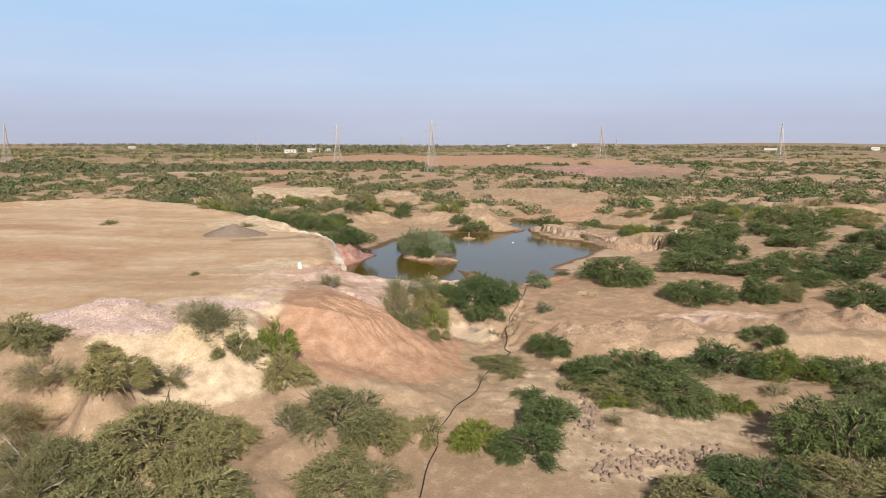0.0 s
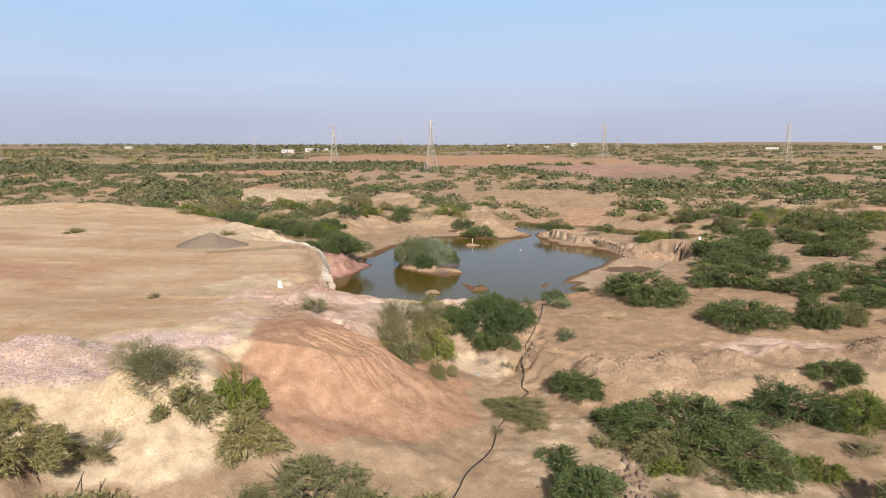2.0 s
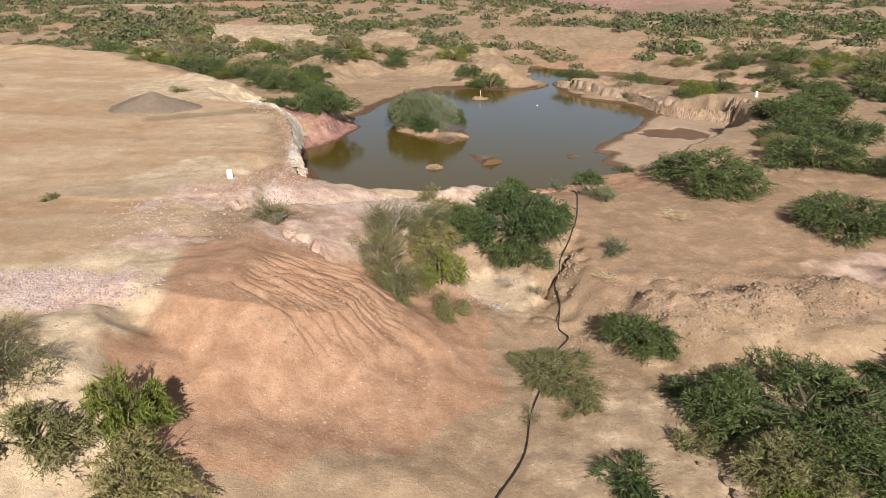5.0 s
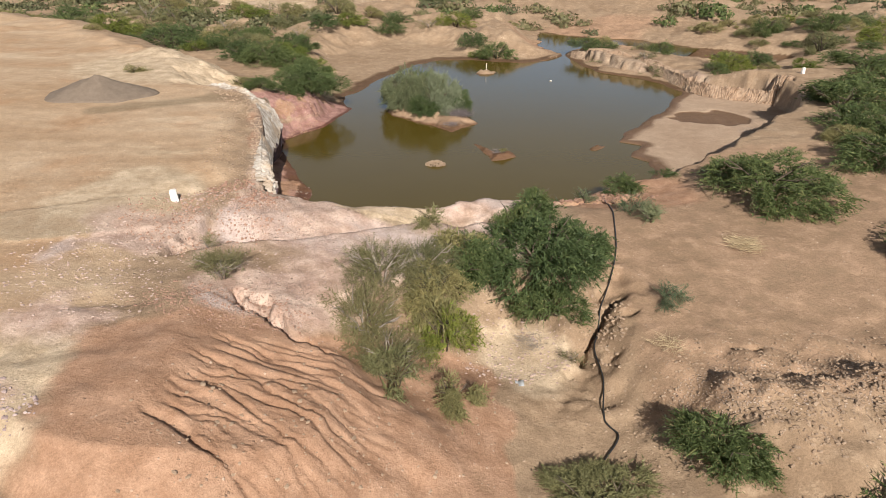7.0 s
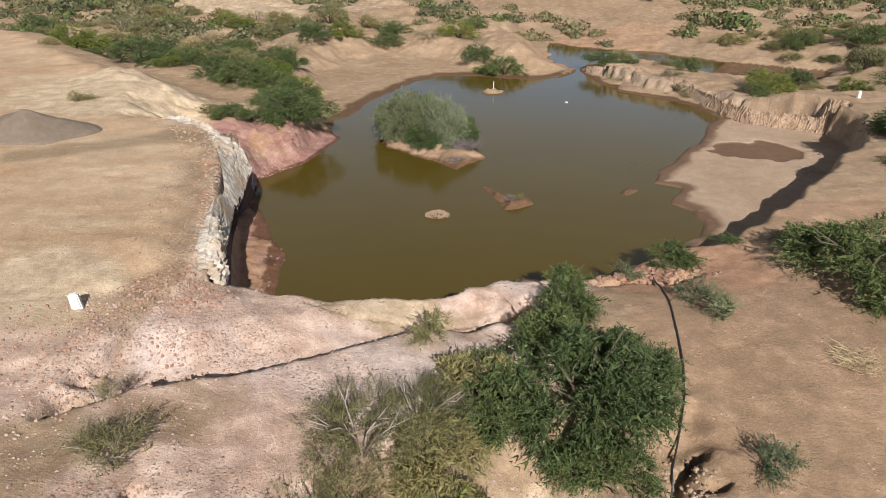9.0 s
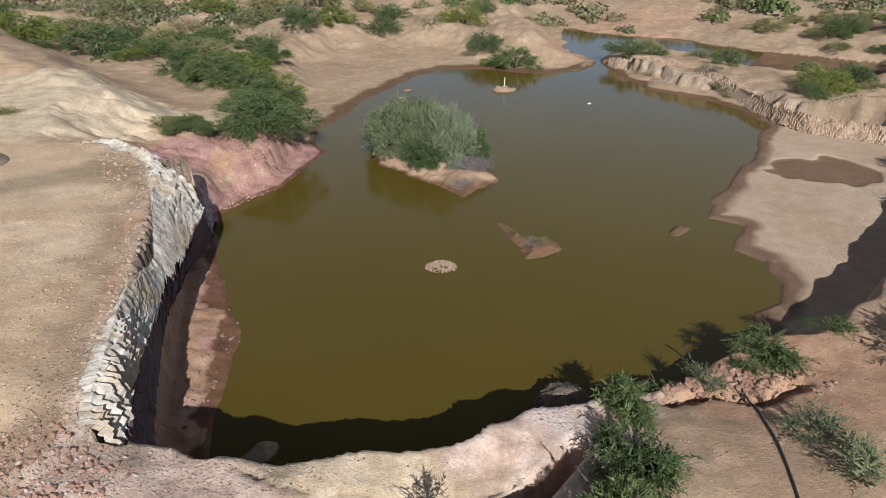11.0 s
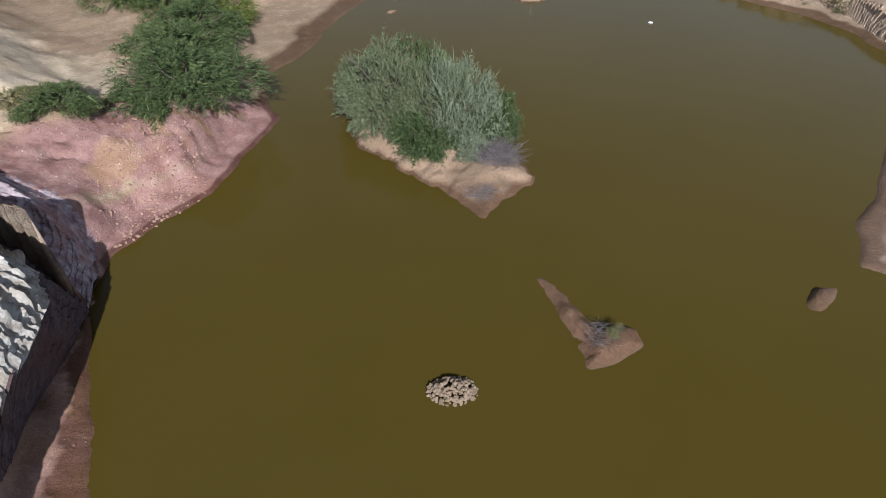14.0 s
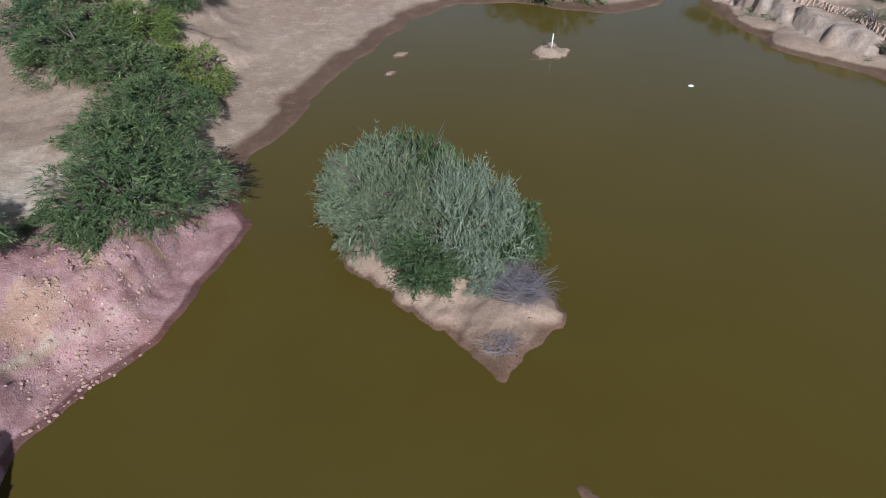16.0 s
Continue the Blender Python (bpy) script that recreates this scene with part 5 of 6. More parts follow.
for kind, seed, n, cut in (("dark", 51, 900, 0.05), ("dusty", 52, 1500, 0.0), ("grey", 53, 1000, -0.05)):
    x, y = scattered(n, -1, 1, 215, 480, seed, cut)
    growth("distant_scrub", {"dark": "dark green thorn scrub scattered over the plain", "dusty": "hazed olive scrub scattered over the plain", "grey": "dry grey scrub scattered over the plain"}[kind],
           x, y, 1.0 + 3.4 * rng.uniform(0, 1, len(x)) ** 1.5, 95, kind, seed)
for kind, seed, n, cut in (("grey", 61, 2600, 0.05), ("dusty", 62, 3000, 0.05)):
    x, y = scattered(n, -1, 1, 470, 1500, seed, cut, 120)
    growth("distant_scrub", {"grey": "far grey scrub on the plain", "dusty": "far hazed olive scrub on the plain"}[kind], x, y, rng.uniform(1.8, 6.5, len(x)), 40, kind, seed, 0.4)
# belts of green across the plain
x = rng.uniform(-330, -12, 460)
y = 400 + 0.06 * x + rng.normal(size=460) * 26
growth("green_belt", "belt of dense green scrub across the plain", x, y, rng.uniform(2.2, 5.5, 460), 110, "dusty", 71)
x = rng.uniform(-90, -22, 210)
y = rng.uniform(160, 235, 210) - 0.5 * (x + 50)
k = ~bare_here(x, y)
growth("green_belt", "belt of olive scrub behind the plateau", x[k], y[k], rng.uniform(1.0, 2.6, int(k.sum())), 190, "dusty", 72)
x = rng.uniform(-260, -60, 380)
y = rng.uniform(165, 300, 380)
k = ~bare_here(x, y)
growth("green_belt", "belt of mixed scrub behind the plateau", x[k], y[k], rng.uniform(1.2, 3.0, int(k.sum())), 180, "dusty", 73)
# far trees along the skyline
x = np.r_[rng.uniform(-420, -60, 420), rng.uniform(-900, 1400, 700), rng.uniform(-1800, 2200, 900)]
y = np.r_[rng.uniform(980, 1180, 420), rng.uniform(1500, 2000, 700), rng.uniform(2300, 3600, 900)]
growth("skyline_trees", "distant line of dark trees along the horizon", x, y, np.r_[rng.uniform(4, 9, 420), rng.uniform(3, 7, 700), rng.uniform(4, 10, 900)], 40, "dusty", 74, 1.2)


# ------------------------------------------------------------------ pylons
def pylon(x, y, h, turn):
    ob = new("power_pylon")
    ob.location, ob.rotation_euler = (x, y, ground_z(x, y) - 0.2), (0, 0, turn)
    def half(z):
        t = z / h
        return h * (0.115 * (1 - t / 0.62) + 0.028 * t / 0.62) if t < 0.62 else h * (0.028 - 0.022 * (t - 0.62) / 0.38)
    w = 0.0036 * h
    levels = [0, 0.16, 0.30, 0.42, 0.52, 0.62, 0.70, 0.78, 0.86, 0.93, 1.0]
    corners = [(1, 1), (-1, 1), (-1, -1), (1, -1)]
    for sx_, sy_ in corners:
        pts = [(sx_ * half(t * h), sy_ * half(t * h), t * h) for t in levels]
        part("leg", mesh_of("leg", *tube(pts, [w * 1.25] * len(pts), 4), M_STEEL), ob)
    braces = []
    for a, b in zip(levels[:-1], levels[1:]):
        for k in range(4):
            (ax, ay), (bx, by) = corners[k], corners[(k + 1) % 4]
            p0, p1 = half(a * h), half(b * h)
            braces.append(bar((ax * p0, ay * p0, a * h), (bx * p1, by * p1, b * h), w * 0.7))
            braces.append(bar((bx * p0, by * p0, a * h), (ax * p1, ay * p1, b * h), w * 0.7))
            braces.append(bar((ax * p1, ay * p1, b * h), (bx * p1, by * p1, b * h), w * 0.6))
    part("bracing", mesh_of("bracing", *joined(braces), M_STEEL), ob)
    for t, reach in ((0.66, 0.15), (0.78, 0.135), (0.90, 0.12)):
        for sgn in (1, -1):
            tip = (sgn * reach * h, 0, t * h)
            p = half(t * h)
            arm = [bar((sgn * p, p, t * h), tip, w * 0.8), bar((sgn * p, -p, t * h), tip, w * 0.8),
                   bar((sgn * p, 0, (t + 0.05) * h), tip, w * 0.7)]
            arm_ob = part("cross_arm", mesh_of("cross_arm", *joined(arm), M_STEEL), ob)
            part("insulator", mesh_of("insulator", *tube([tip, (tip[0], 0, tip[2] - 0.05 * h)], [w, w], 6), M_ROOF), arm_ob)
    return tagged(ob, "tall pale steel lattice pylon standing on the plain", "pylon", "row of pylons across the plain")


pylon(-331, 504, 30, 0.3)
pylon(-60, 380, 24.5, 0.3)
pylon(-4.9, 313, 24.5, 0.3)
pylon(127, 526, 28, 0.3)
pylon(243, 474, 29, 0.3)
pylon(-250, 900, 26, 0.3)
pylon(-70, 1150, 28, 0.3)
pylon(330, 1250, 28, 0.3)


# ------------------------------------------------------------------ far buildings
def building(x, y, w, d, h, roof, label):
    z = ground_z(x, y) - 0.3
    ob = new("building")
    ob.location = (x, y, z)
    def box(name, cx, cy, cz, sx_, sy_, sz_, mat, parent, text=""):
        bm = bmesh.new()
        bmesh.ops.create_cube(bm, size=1, matrix=Matrix.Translation((cx, cy, cz)) @ Matrix.Diagonal((sx_, sy_, sz_, 1)))
        bmesh.ops.bevel(bm, geom=bm.edges[:], offset=0.06, segments=1, affect="EDGES")
        return part(name, bm_mesh(name, bm, mat), parent, text)
    box("wall", 0, 0, h / 2, w, d, h, M_WALL, ob)
    box("roof", 0, 0, h + 0.12, w + 0.8, d + 0.8, 0.25, roof, ob)
    for k in range(3):
        box("window", (k - 1) * w * 0.28, -d / 2 - 0.03, h * 0.58, w * 0.09, 0.1, h * 0.25, M_DARK, ob)
    return tagged(ob, label, "building")


building(-193, 1010, 22, 10, 6, M_WALL, "small white building among far trees")
building(-170, 1000, 12, 8, 6, M_WALL, "small white building among far trees")
building(-205, 900, 16, 8, 5, M_ROOF, "low white shed at the edge of a field")
building(-700, 1500, 16, 8, 6, M_WHITE, "tiny white house on the far plain")
building(850, 1300, 18, 10, 7, M_WALL, "lone white building far across the plain")
building(650, 1310, 26, 8, 4, M_ROOF, "long low shed on the far plain")
building(320, 2000, 20, 10, 9, M_WHITE, "tiny white house near the horizon")
building(520, 2600, 22, 10, 14, M_WHITE, "tiny white house near the horizon")
building(250, 2400, 24, 10, 8, M_WHITE, "tiny white house near the horizon")


# ------------------------------------------------------------------ the dug face
def curve_of(points, n):
    p = np.array(points, float)
    s = np.r_[0, np.cumsum(np.linalg.norm(np.diff(p, axis=0), axis=1))]
    t = np.linspace(0, s[-1], n)
    q = np.stack([np.interp(t, s, p[:, k]) for k in range(p.shape[1])], -1)
    pad = np.pad(q, ((6, 6), (0, 0)), mode="edge")
    return np.stack([np.convolve(pad[:, k], np.ones(13) / 13, "valid") for k in range(p.shape[1])], -1)


def crag(name, label, top, mid_line, mid_z, foot, foot_z, mat, seed, ribs, under=None):
    """A broken rock face: a ribbed upper bench between top and mid_line, a steep wall down to the foot."""
    length = float(np.sum(np.hypot(*np.diff(np.array(foot), axis=0).T)))
    n = int(length / 0.075)
    a = curve_of(top, n)
    m_ = curve_of([(*p, z) for p, z in zip(mid_line, mid_z)], n)
    f_ = curve_of([(*p, z) for p, z in zip(foot, foot_z)], n)
    out_ = f_[:, :2] - a
    out_ = out_ / (np.linalg.norm(out_, axis=1)[:, None] + 1e-9)
    back = a - out_ * 0.7
    za = land(*(a - out_ * 0.25).T)[0]
    zb = land(*back.T)[0]
    rows, kind_ = [], []
    for t in np.linspace(0, 1, 8, endpoint=False):
        rows.append(np.c_[mix(back, a, t), mix(zb - 0.10 * (1 - t) + 0.06 * t, za + 0.05, t)])
        kind_.append(0.25 * t)
    a3 = np.c_[a, za + 0.05]
    for t in np.linspace(0, 1, 26, endpoint=False):
        q = mix(a3, m_, t)
        q[:, 2] += 0.12 * np.sin(math.pi * t) * (za - m_[:, 2]) * 0.5
        rows.append(q)
        kind_.append(0.25 + 0.75 * min(1, t * 4))
    for t in np.linspace(0, 1, 46):
        q = mix(m_, f_, t)
        q[:, 2] -= 0.25 * t
        rows.append(q)
        kind_.append(1.0 - 0.7 * min(1, t * 5))
    v = np.array(rows)
    w = np.array(kind_)[:, None]
    s = np.linspace(0, length, n)[None, :] + 0 * w
    down = np.r_[np.zeros((1, n)), np.cumsum(np.linalg.norm(np.diff(v, axis=0), axis=2), axis=0)]
    q = s / 0.36 + 1.0 * fbm(s, down, 1.7, 3, seed) + 0.35 * down
    cell = np.floor(q)
    saw = q - cell
    rnd = lattice(cell, np.floor(down / 0.5 + 0.8 * fbm(s, down, 0.9, 2, seed + 3)), seed + 5)
    lift = ribs * (0.34 * (saw - 0.4) + 0.10 * rnd) + 0.30 * fbm(s, down, 2.3, 4, seed + 1, 0.6) + 0.10 * fbm(s, down, 0.45, 3, seed + 2)
    reach = step(0.52, 0.68, np.linspace(0, 1, n))[None, :]
    w = np.maximum(w, mix(w, 0.75, reach) * (np.array(kind_)[:, None] > 0.15))
    lift = lift * w
    o = np.repeat(out_[None], len(v), 0)
    v[..., :2] += o * (0.75 * lift)[..., None]
    v[..., 2] += 0.65 * lift * np.clip(1.4 - w * 0.4, 0, 1)
    r_, c_ = v.shape[:2]
    ids = np.arange(r_ * c_).reshape(r_, c_)
    quads_ = np.stack([ids[:-1, :-1], ids[1:, :-1], ids[1:, 1:], ids[:-1, 1:]], -1).reshape(-1)
    me = quick_mesh(name, v.reshape(-1, 3), quads_, 4, mat)
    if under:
        # clay beds, darkened as shade, under pale capping rock, meeting along an uneven line
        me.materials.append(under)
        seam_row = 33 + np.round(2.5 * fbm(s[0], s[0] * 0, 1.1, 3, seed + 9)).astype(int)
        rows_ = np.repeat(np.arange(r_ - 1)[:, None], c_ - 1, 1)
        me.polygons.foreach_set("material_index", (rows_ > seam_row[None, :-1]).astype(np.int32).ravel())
    return tagged(new(name, me), label, "cliff", kind="structure")


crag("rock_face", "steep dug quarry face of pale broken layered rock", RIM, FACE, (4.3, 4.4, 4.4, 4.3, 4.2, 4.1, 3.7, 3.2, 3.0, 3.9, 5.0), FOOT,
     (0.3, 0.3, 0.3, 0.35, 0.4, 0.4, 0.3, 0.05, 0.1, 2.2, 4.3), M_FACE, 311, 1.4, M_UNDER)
crag("rock_face", "mauve and white striated rock bluff beside the red bank", BLUFF, [((a + 2 * c_) / 3, (b_ + 2 * d) / 3) for (a, b_), (c_, d) in zip(NOTCH, BLUFF)],
     (0.3, 2.1, 3.5, 4.7), NOTCH, (0.0, 1.5, 2.9, 4.3), M_PURPLE, 331, 1.3)

crag("earth_bank", "crumbling bank of dry tan earth beside the pond", BANK_TOP, [((a + c_) / 2, (b_ + d) / 2) for (a, b_), (c_, d) in zip(BANK_TOP, BANK_FOOT)],
     (0.9, 1.4, 1.5, 1.5, 1.5, 1.5, 1.5, 1.6, 1.7, 1.8), BANK_FOOT, (0.3, 0.35, 0.4, 0.4, 0.4, 0.4, 0.4, 0.4, 0.4, 0.4), M_BANK, 351, 0.55)


# ------------------------------------------------------------------ stones
def stone_mesh(name, seed, mat, rough=0.28):
    r = np.random.default_rng(seed)
    bm = bmesh.new()
    bmesh.ops.create_icosphere(bm, subdivisions=1, radius=1)
    for v in bm.verts:
        v.co *= 1 + r.uniform(-rough, rough)
        v.co.x *= 1.25
        v.co.z *= 0.75
    return bm_mesh(name, bm, mat)


def stones_field(name, label, xs, ys, sizes, mat, seed, category="gravel"):
    """Many loose stones as one."""
    r = np.random.default_rng(seed)
    base = np.array([v.co[:] for v in stone_mesh("pebble", seed, mat).vertices])
    tri = []
    bm = bmesh.new()
    bmesh.ops.create_icosphere(bm, subdivisions=1, radius=1)
    tri = np.array([[v.index for v in f.verts] for f in bm.faces])
    bm.free()
    n = len(xs)
    z = land(xs, ys)[0]
    a = r.uniform(0, 6.28, n)
    c, s = np.cos(a)[:, None], np.sin(a)[:, None]
    sc = sizes[:, None]
    jig = base[None] * r.uniform(0.7, 1.3, (n, 1, 3)) * (1 + r.uniform(-0.15, 0.15, (n, len(base), 1)))
    v = np.stack([(jig[..., 0] * c - jig[..., 1] * s) * sc + xs[:, None], (jig[..., 0] * s + jig[..., 1] * c) * sc + ys[:, None], jig[..., 2] * sc + (z + 0.1 * sizes)[:, None]], -1)
    f = (tri[None] + (np.arange(n) * len(base))[:, None, None]).reshape(-1)
    return tagged(new(name, quick_mesh(name, v.reshape(-1, 3), f, 3, mat)), label, category, kind="stuff")


def in_disc(n, cx, cy, rx_, ry_, seed):
    r = np.random.default_rng(seed)
    a, q = r.uniform(0, 6.28, n), np.sqrt(r.uniform(0, 1, n)) * r.uniform(0.7, 1.1, n)
    return cx + rx_ * q * np.cos(a), cy + ry_ * q * np.sin(a)


x, y = in_disc(2800, -25.5, 49.0, 6.0, 4.0, 81)
stones_field("gravel", "heaped pink and mauve broken stone", x, y, rng.uniform(0.025, 0.085, 2800), M_MAUVE, 82)
x, y = in_disc(2600, -18.6, 54.2, 4.8, 1.7, 83)
stones_field("gravel", "grey-pink broken stone on the plateau's edge", x, y, 0.015 + 0.065 * rng.uniform(0, 1, 2600) ** 2, M_MAUVE, 84)
x, y = in_disc(900, -17.4, 46.2, 2.6, 2.6, 85)
stones_field("gravel", "yellowish loose stones on the pale slope", x, y, rng.uniform(0.04, 0.13, 900), M_STRAW, 86)
x = np.concatenate([in_disc(300, cx, cy, 3.0, 2.6, 90 + k)[0] for k, (cx, cy) in enumerate(((12.6, 59), (17.4, 59.6), (22, 61), (36, 62), (41.5, 62)))])
y = np.concatenate([in_disc(300, cx, cy, 3.0, 2.6, 90 + k)[1] for k, (cx, cy) in enumerate(((12.6, 59), (17.4, 59.6), (22, 61), (36, 62), (41.5, 62)))])
stones_field("gravel", "loose tan stones on the spoil heaps", x, y, rng.uniform(0.025, 0.10, len(x)), M_CHIP, 96)
x, y = in_disc(2600, 14.0, 60.4, 8.5, 3.6, 131)
stones_field("gravel", "small pale stones on the bank below the terrace", x, y, 0.012 + 0.055 * rng.uniform(0, 1, 2600) ** 3, M_CHIP, 132)
x, y = in_disc(700, 2.4, 65.6, 3.4, 3.0, 133)
stones_field("gravel", "pale stones on the slope below the lip", x, y, 0.012 + 0.07 * rng.uniform(0, 1, 700) ** 3, M_PEBBLE, 134)
x, y = in_disc(1800, -13.6, 70.4, 4.6, 4.2, 139)
stones_field("gravel", "broken reddish rock strewn over the plateau's corner", x, y, 0.012 + 0.075 * rng.uniform(0, 1, 1800) ** 4, M_CLOD, 140)
x, y = in_disc(1100, -12.4, 72.6, 4.4, 3.2, 141)
stones_field("gravel", "pale pink broken rock strewn over the plateau's corner", x, y, 0.012 + 0.07 * rng.uniform(0, 1, 1100) ** 4, M_PEBBLE, 142)
x, y = in_disc(420, -5.5, 53.5, 5.0, 6.0, 135)
stones_field("gravel", "few stones strewn down the red slope", x, y, 0.02 + 0.07 * rng.uniform(0, 1, 420) ** 2.5, M_CHIP, 136)
x, y = in_disc(1500, -10.2, 61.6, 3.6, 2.0, 137)
stones_field("gravel", "crumbled reddish stones above the red slope", x, y, 0.012 + 0.05 * rng.uniform(0, 1, 1500) ** 2.5, M_CLOD, 138)
x, y = in_disc(1500, -7, 69, 7, 8, 97)
stones_field("gravel", "loose pink stones over the lip of the pit", x, y, 0.015 + 0.05 * rng.uniform(0, 1, 1500) ** 2, M_PEBBLE, 98)
x, y = in_disc(350, 2, 56, 9, 12, 99)
stones_field("gravel", "few pale stones strewn on the sand", x, y, rng.uniform(0.02, 0.06, 350), M_CHIP, 100)
x, y = in_disc(260, 7.0, 66.0, 1.3, 2.8, 121)
stones_field("gravel", "loose tan rubble in the little gully under the pipe", x, y, 0.018 + 0.09 * rng.uniform(0, 1, 260) ** 3, M_CHIP, 122)
x, y = in_disc(170, 7.4, 66.7, 1.2, 1.6, 143)
stones_field("gravel", "broken slabs of earth along the little gully", x, y, 0.02 + 0.10 * rng.uniform(0, 1, 170) ** 3, M_CHIP, 144)
x, y = in_disc(900, -16.5, 63.5, 4.5, 5.5, 123)
stones_field("gravel", "loose pinkish stones on the plateau's edge", x, y, 0.015 + 0.05 * rng.uniform(0, 1, 900) ** 2, M_PEBBLE, 124)
x, y = in_disc(500, 16, 62, 9, 3.5, 125)
stones_field("gravel", "small stones strewn on the terrace", x, y, rng.uniform(0.02, 0.07, 500), M_CHIP, 126)
x, y = in_disc(80, -12.4, 86, 1.0, 7, 101)
stones_field("gravel", "red clods on the shelf below the dug face", x, y, 0.02 + 0.10 * rng.uniform(0, 1, 80) ** 3, M_STONE, 102)

x, y = in_disc(380, 10.3, 82.6, 4.2, 1.5, 127)
stones_field("gravel", "red-brown clods on the crumbling edge by the pipe", x, y, 0.03 + 0.14 * rng.uniform(0, 1, 380) ** 2, M_CLOD, 128)

x, y = in_disc(340, -12.6, 74.6, 2.4, 1.5, 129)
stones_field("gravel", "broken reddish rock at the corner of the pit", x, y, 0.02 + 0.10 * rng.uniform(0, 1, 340) ** 2.5, M_CLOD, 130)

# gravel along the rim of the dug face
u = rng.uniform(0, 1, 420)
x = np.interp(u, [0, 0.25, 0.55, 0.85, 1], [-12.6, -13.6, -14.3, -16.2, -18.8]) - rng.uniform(0.0, 3.2, 420)
y = np.interp(u, [0, 0.25, 0.55, 0.85, 1], [76.5, 81, 86, 93, 98.5]) + rng.normal(size=420) * 0.3
stones_field("gravel", "loose tan gravel along the rim of the dug face", x, y, rng.uniform(0.02, 0.07, 420), M_CHIP, 111)
x, y = in_disc(900, -16.2, 107.4, 2.4, 4.0, 112)
stones_field("gravel", "red clods in the mauve clay bank", x, y, 0.015 + 0.09 * rng.uniform(0, 1, 900) ** 3, M_CLOD, 113)

u = rng.uniform(0, 1, 620)
rim_line, face_line = curve_of(RIM, 200), curve_of(FACE, 200)
ends = (u * 199).astype(int)
q = rim_line[ends] - (face_line[ends] - rim_line[ends]) * rng.uniform(0.1, 1.3, 620)[:, None]
stones_field("gravel", "broken pale rock scattered along the quarry rim", q[:, 0], q[:, 1], 0.02 + 0.10 * rng.uniform(0, 1, 620) ** 3, M_CHIP, 115)

rubble_meshes = [stone_mesh("stone", 400 + k, M_STONE) for k in range(6)]


def rubble(name, label, xs, ys, sizes, meshes, category="rubble"):
    ob = new(name)
    ob.location = (float(np.mean(xs)), float(np.mean(ys)), 0)
    zs = land(xs, ys)[0]
    for k, (x, y, z, s) in enumerate(zip(xs, ys, zs, sizes)):
        p = part("stone", meshes[k % len(meshes)], ob)
        p.location = (x - ob.location.x, y - ob.location.y, z + 0.2 * s)
        p.rotation_euler = (k * 0.7, k * 1.3, k * 2.1)
        p.scale = (s, s, s)
    return tagged(ob, label, category)


x = np.concatenate([9 + 9.5 * np.linspace(0, 1, 150), 10.5 + rng.normal(size=60) * 0.9])
y = np.concatenate([37.4 + 2.6 * np.linspace(0, 1, 150) + rng.normal(size=150) * 0.75, 45 + rng.normal(size=60) * 2.2])
rubble("rubble_bank", "bank of dark broken rock beside the track", x, y, rng.uniform(0.07, 0.25, len(x)), rubble_meshes)
pebble_meshes = [stone_mesh("stone", 500 + k, M_HEAP) for k in range(4)]

# heap of stones standing out of the water
a, q = rng.uniform(0, 6.28, 230), np.sqrt(rng.uniform(0, 1, 230))
hx, hy = -1.5 + 0.95 * q * np.cos(a), 95.3 + 0.62 * q * np.sin(a)
heap = new("stone_heap")
heap.location = (-1.5, 95.3, 0)
for k in range(230):
    p = part("stone", pebble_meshes[k % 4], heap)
    p.location = (hx[k] + 1.5, hy[k] - 95.3, 0.38 * (1 - q[k] ** 2) - 0.02)
    p.rotation_euler = (k * 0.9, k * 1.7, k * 2.3)
    s = 0.05 + 0.075 * (((k * 37) % 17) / 17) ** 2
    p.scale = (s, s, s)
tagged(heap, "small heap of tan stones standing out of the pond", "stones")

# grey gravel pile on the plateau
def pile(x, y, r, h, mat, label):
    bm = bmesh.new()
    ns, nr = 56, 22
    rows = []
    for i in range(nr + 1):
        t = i / nr
        row = []
        for k in range(ns):
            a = k * 2 * math.pi / ns
            q = r * t * (1 + 0.12 * math.sin(2 * a + 1) + 0.07 * math.sin(5 * a))
            px, py = q * math.cos(a) * 1.2, q * math.sin(a)
            z = h * max(0.0, 1 - t) ** 1.05 * (1 + 0.1 * noise.noise((px * 0.8, py * 0.8, 0))) + 0.05 * noise.noise((px * 2.5, py * 2.5, 4)) - (0.15 if i == nr else 0)
            row.append(bm.verts.new((px, py, z)))
        rows.append(row)
    for i in range(nr):
        for k in range(ns):
            k2 = (k + 1) % ns
            bm.faces.new((rows[i][k], rows[i + 1][k], rows[i + 1][k2], rows[i][k2]))
    bmesh.ops.remove_doubles(bm, verts=bm.verts[:], dist=0.02)
    ob = new("gravel_cone", bm_mesh("gravel_cone", bm, mat, True))
    ob.location = (x, y, ground_z(x, y))
    return tagged(ob, label, "heap")


pile(-30.6, 95.0, 3.5, 1.7, M_GREY, "cone of dark grey gravel tipped on the bare plateau")


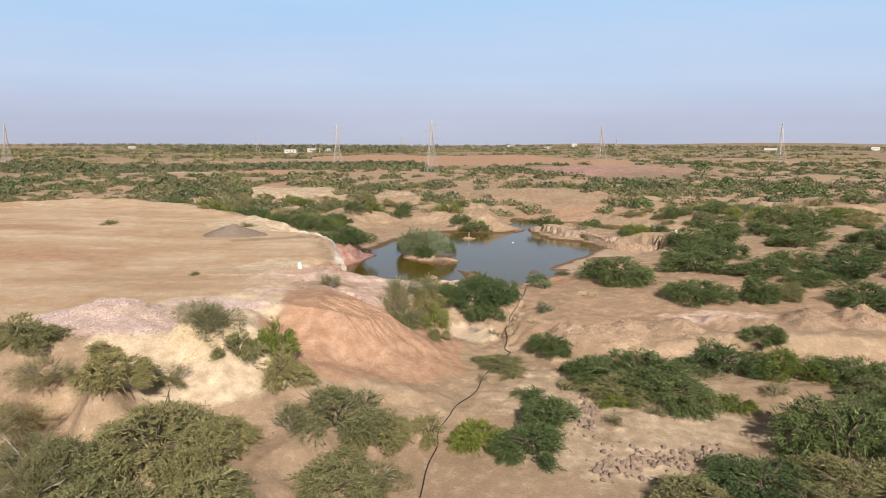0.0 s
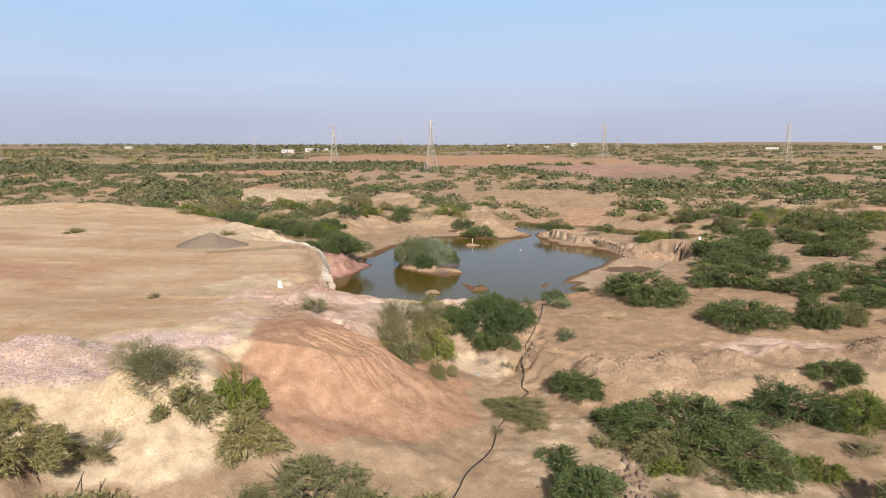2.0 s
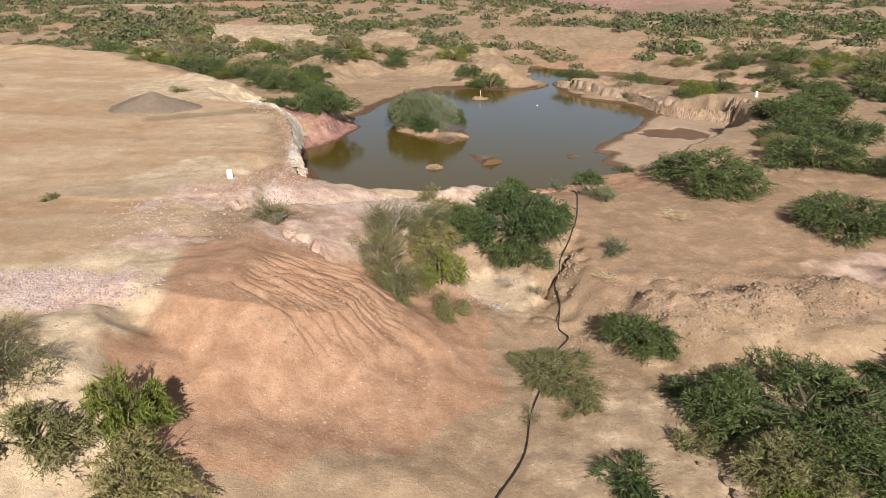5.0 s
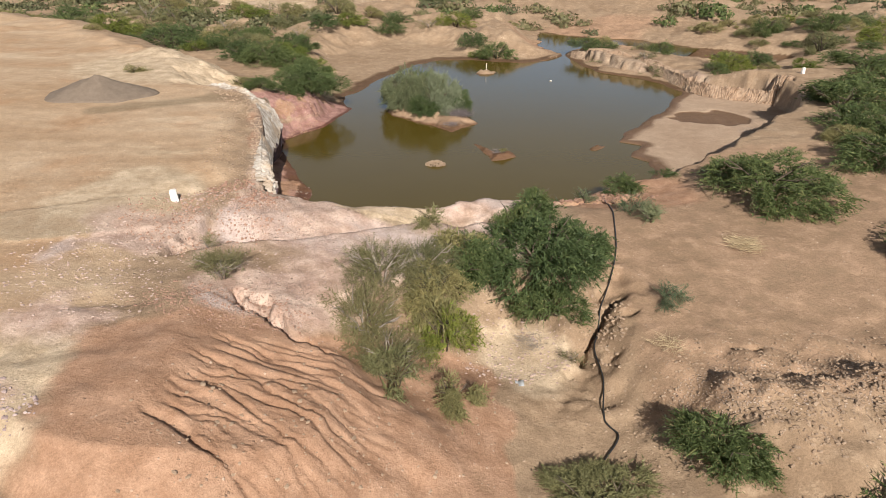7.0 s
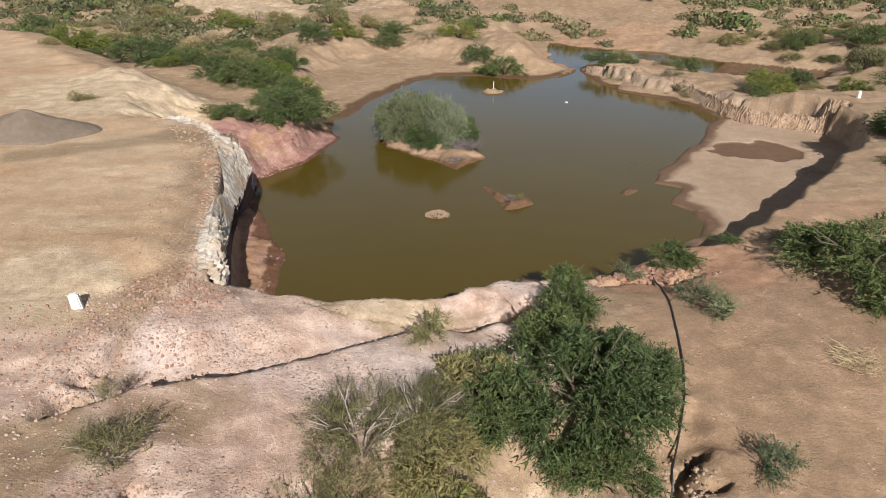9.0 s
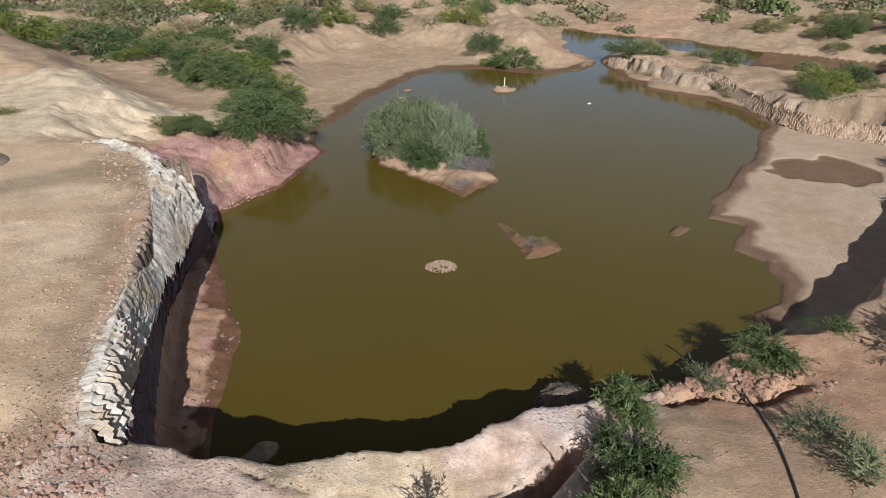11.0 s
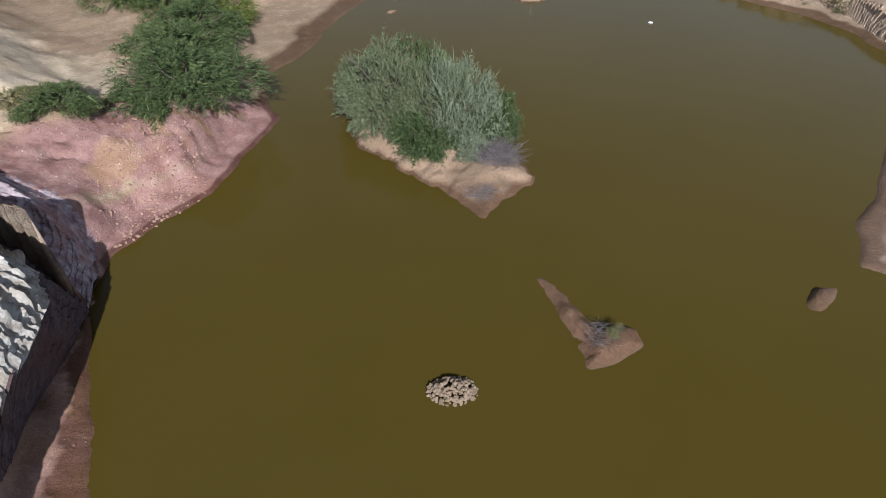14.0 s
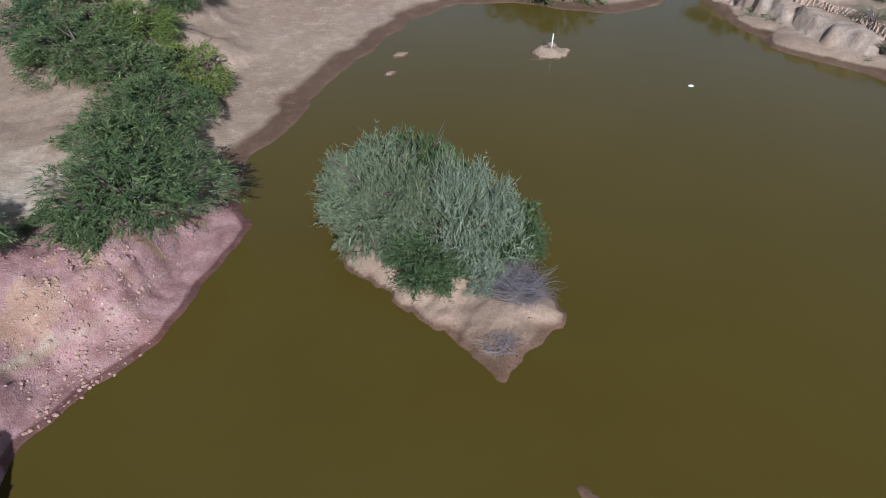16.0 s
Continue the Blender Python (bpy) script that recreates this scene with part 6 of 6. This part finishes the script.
# ------------------------------------------------------------------ small things
def marker(x, y, w, h, label):
    bm = bmesh.new()
    bmesh.ops.create_cube(bm, size=1, matrix=Matrix.Translation((0, 0, h / 2 - 0.05)) @ Matrix.Diagonal((w, w * 0.7, h + 0.1, 1)))
    for v in bm.verts:
        if v.co.z > h * 0.5:
            v.co.x *= 0.86
            v.co.y *= 0.86
    bmesh.ops.bevel(bm, geom=bm.edges[:], offset=0.05, segments=2, affect="EDGES")
    ob = new("marker_stone", bm_mesh("marker_stone", bm, M_WHITE))
    ob.location, ob.rotation_euler = (x, y, ground_z(x, y)), (0.04, -0.06, 0.3)
    return tagged(ob, label, "marker stone")


marker(-16.0, 72.4, 0.42, 0.68, "white painted boundary stone on the plateau's edge")
marker(42.8, 118.4, 0.45, 0.75, "white painted boundary stone among the scrub")


def blades(name, label, x, y, r, n, length, mat, seed, category, flat=0.35):
    """A tangle of thin dry stalks lying on the ground."""
    rr = np.random.default_rng(seed)
    v, f = [], []
    z = ground_z(x, y)
    pieces = []
    for k in range(n):
        a, q = rr.uniform(0, 6.28), r * math.sqrt(rr.uniform(0, 1))
        o = np.array([q * math.cos(a), q * math.sin(a), rr.uniform(0.0, 0.25)])
        b = rr.uniform(0, 6.28)
        d = np.array([math.cos(b), math.sin(b), rr.uniform(-0.05, flat)]) * length * rr.uniform(0.5, 1.2)
        pieces.append(tube([o, o + d * 0.5 + rr.normal(size=3) * 0.06, o + d], [0.009, 0.007, 0.003], 3))
    ob = new(name, mesh_of(name, *joined(pieces), mat))
    ob.location = (x, y, z)
    return tagged(ob, label, category)


blades("straw_tangle", "heap of dry yellow straw on bare sand", 16.9, 73.0, 0.95, 420, 0.75, M_STRAW, 5, "straw")
blades("straw_tangle", "dry yellow brush at the edge of the bank", 16.2, 86.0, 0.9, 160, 0.8, M_STRAW, 6, "straw")
blades("straw_tangle", "small dry tuft of straw on the spoil slope", 9.6, 63.6, 0.6, 90, 0.7, M_STRAW, 7, "straw")
blades("brushwood", "dead grey brushwood on the island's tip", 1.1, 110.2, 1.1, 700, 1.0, M_BRUSH, 8, "brushwood", 0.8)
blades("brushwood", "dark twigs washed up on the island's point", 0.1, 107.3, 0.7, 150, 0.7, M_BRUSH, 12, "brushwood", 0.3)
blades("brushwood", "dark twigs washed up on the muddy spit", 4.4, 97.7, 0.6, 90, 0.6, M_BRUSH, 13, "brushwood", 0.3)
blades("brushwood", "dry grey brushwood below the lip", 3.6, 66.2, 0.8, 110, 0.8, M_TWIG, 9, "brushwood", 0.7)
blades("brushwood", "fallen dry branches on the mud", 31.5, 104.5, 1.3, 70, 1.4, M_TWIG, 10, "brushwood", 0.4)
blades("brushwood", "dry twigs on the edge of the pit", -2.2, 74.2, 0.6, 60, 0.7, M_TWIG, 11, "brushwood", 0.9)


def smooth_line(points, per=10):
    p = np.array(points, float)
    p = np.vstack([2 * p[0] - p[1], p, 2 * p[-1] - p[-2]])
    out = []
    for i in range(1, len(p) - 2):
        for t in np.linspace(0, 1, per, endpoint=False):
            a, b, c, d = p[i - 1:i + 3]
            out.append(0.5 * ((2 * b) + (c - a) * t + (2 * a - 5 * b + 4 * c - d) * t * t + (3 * b - a - 3 * c + d) * t ** 3))
    return np.array(out + [p[-2]])


PIPE = [(9.9, 86.3), (10.5, 86.0), (11.3, 84.8), (10.6, 80.5), (10.0, 75.7), (7.9, 69.0), (6.9, 66.5), (6.6, 64.6), (6.2, 61.0), (6.3, 59.5),
        (4.7, 56.6), (3.5, 52.4), (2.2, 48.6), (0.6, 45.4), (-0.2, 42.0), (-0.6, 39.2), (-1.5, 34.2), (-2.2, 30)]
pl = smooth_line(PIPE, 12)
pl[:, 0] += 0.12 * np.sin(np.arange(len(pl)) * 0.37)
hz = land(pl[:, 0], pl[:, 1])[0] + 0.05
hz = np.maximum(hz, np.convolve(np.pad(hz, 4, mode="edge"), np.ones(9) / 9, "valid"))
hz[:14] = np.linspace(0.95, hz[14] + 0.02, 14)
pv, pf = tube(np.c_[pl, hz], [0.04] * len(pl), 8)
tagged(new("water_pipe", mesh_of("water_pipe", pv, pf, M_PIPE, True)), "long black plastic water pipe lying on the ground", "pipe")

# worn clump of clay at the end of the lip
bm = bmesh.new()
bmesh.ops.create_icosphere(bm, subdivisions=5, radius=1.0)
for v in bm.verts:
    a = math.atan2(v.co.y, v.co.x)
    rib = 0.09 * math.sin(15 * a + 2.5 * noise.noise(v.co * 1.7)) * (1 - abs(v.co.z))
    v.co *= 1 + 0.16 * noise.noise(v.co * 1.6) + rib + 0.05 * noise.noise(v.co * 6)
    v.co.x *= 1.15
    v.co.z = v.co.z * 0.9 + 0.5
clump = tagged(new("clay_clump", bm_mesh("clay_clump", bm, M_CLAY, True)), "worn ribbed clump of dry clay at the water's edge", "clay clump")
clump.location = (3.8, 82.9, -0.1)

# post on the islet, float on the pond
pv, pf = tube([(0, 0, -0.1), (0.01, 0, 0.5), (0.04, 0.02, 1.1)], [0.05, 0.05, 0.04], 8)
post = tagged(new("stake", mesh_of("stake", pv, pf, M_WHITE, True)), "short white stake on a low islet in the pond", "stake")
post.location = (5.7, 136.0, 0.35)
bm = bmesh.new()
bmesh.ops.create_icosphere(bm, subdivisions=2, radius=0.14)
for v in bm.verts:
    v.co.x *= 1.5
    v.co.z *= 0.55
    v.co *= 1 + 0.12 * noise.noise(v.co * 5)
fl = tagged(new("float", bm_mesh("float", bm, M_WHITE, True)), "small white float drifting on the pond", "float")
fl.location = (14.4, 130.6, 0.05)
bm = bmesh.new()
bmesh.ops.create_grid(bm, x_segments=10, y_segments=8, size=0.2)
for v in bm.verts:
    v.co.z = 0.06 + 0.12 * noise.noise(v.co * 4)
bmesh.ops.solidify(bm, geom=bm.faces[:], thickness=0.015)
rag = tagged(new("plastic_sheet", bm_mesh("plastic_sheet", bm, M_RAG, True)), "crumpled pale plastic sheet on the ground", "plastic sheet")
rag.location = (2.6, 63.0, ground_z(2.6, 63.0))
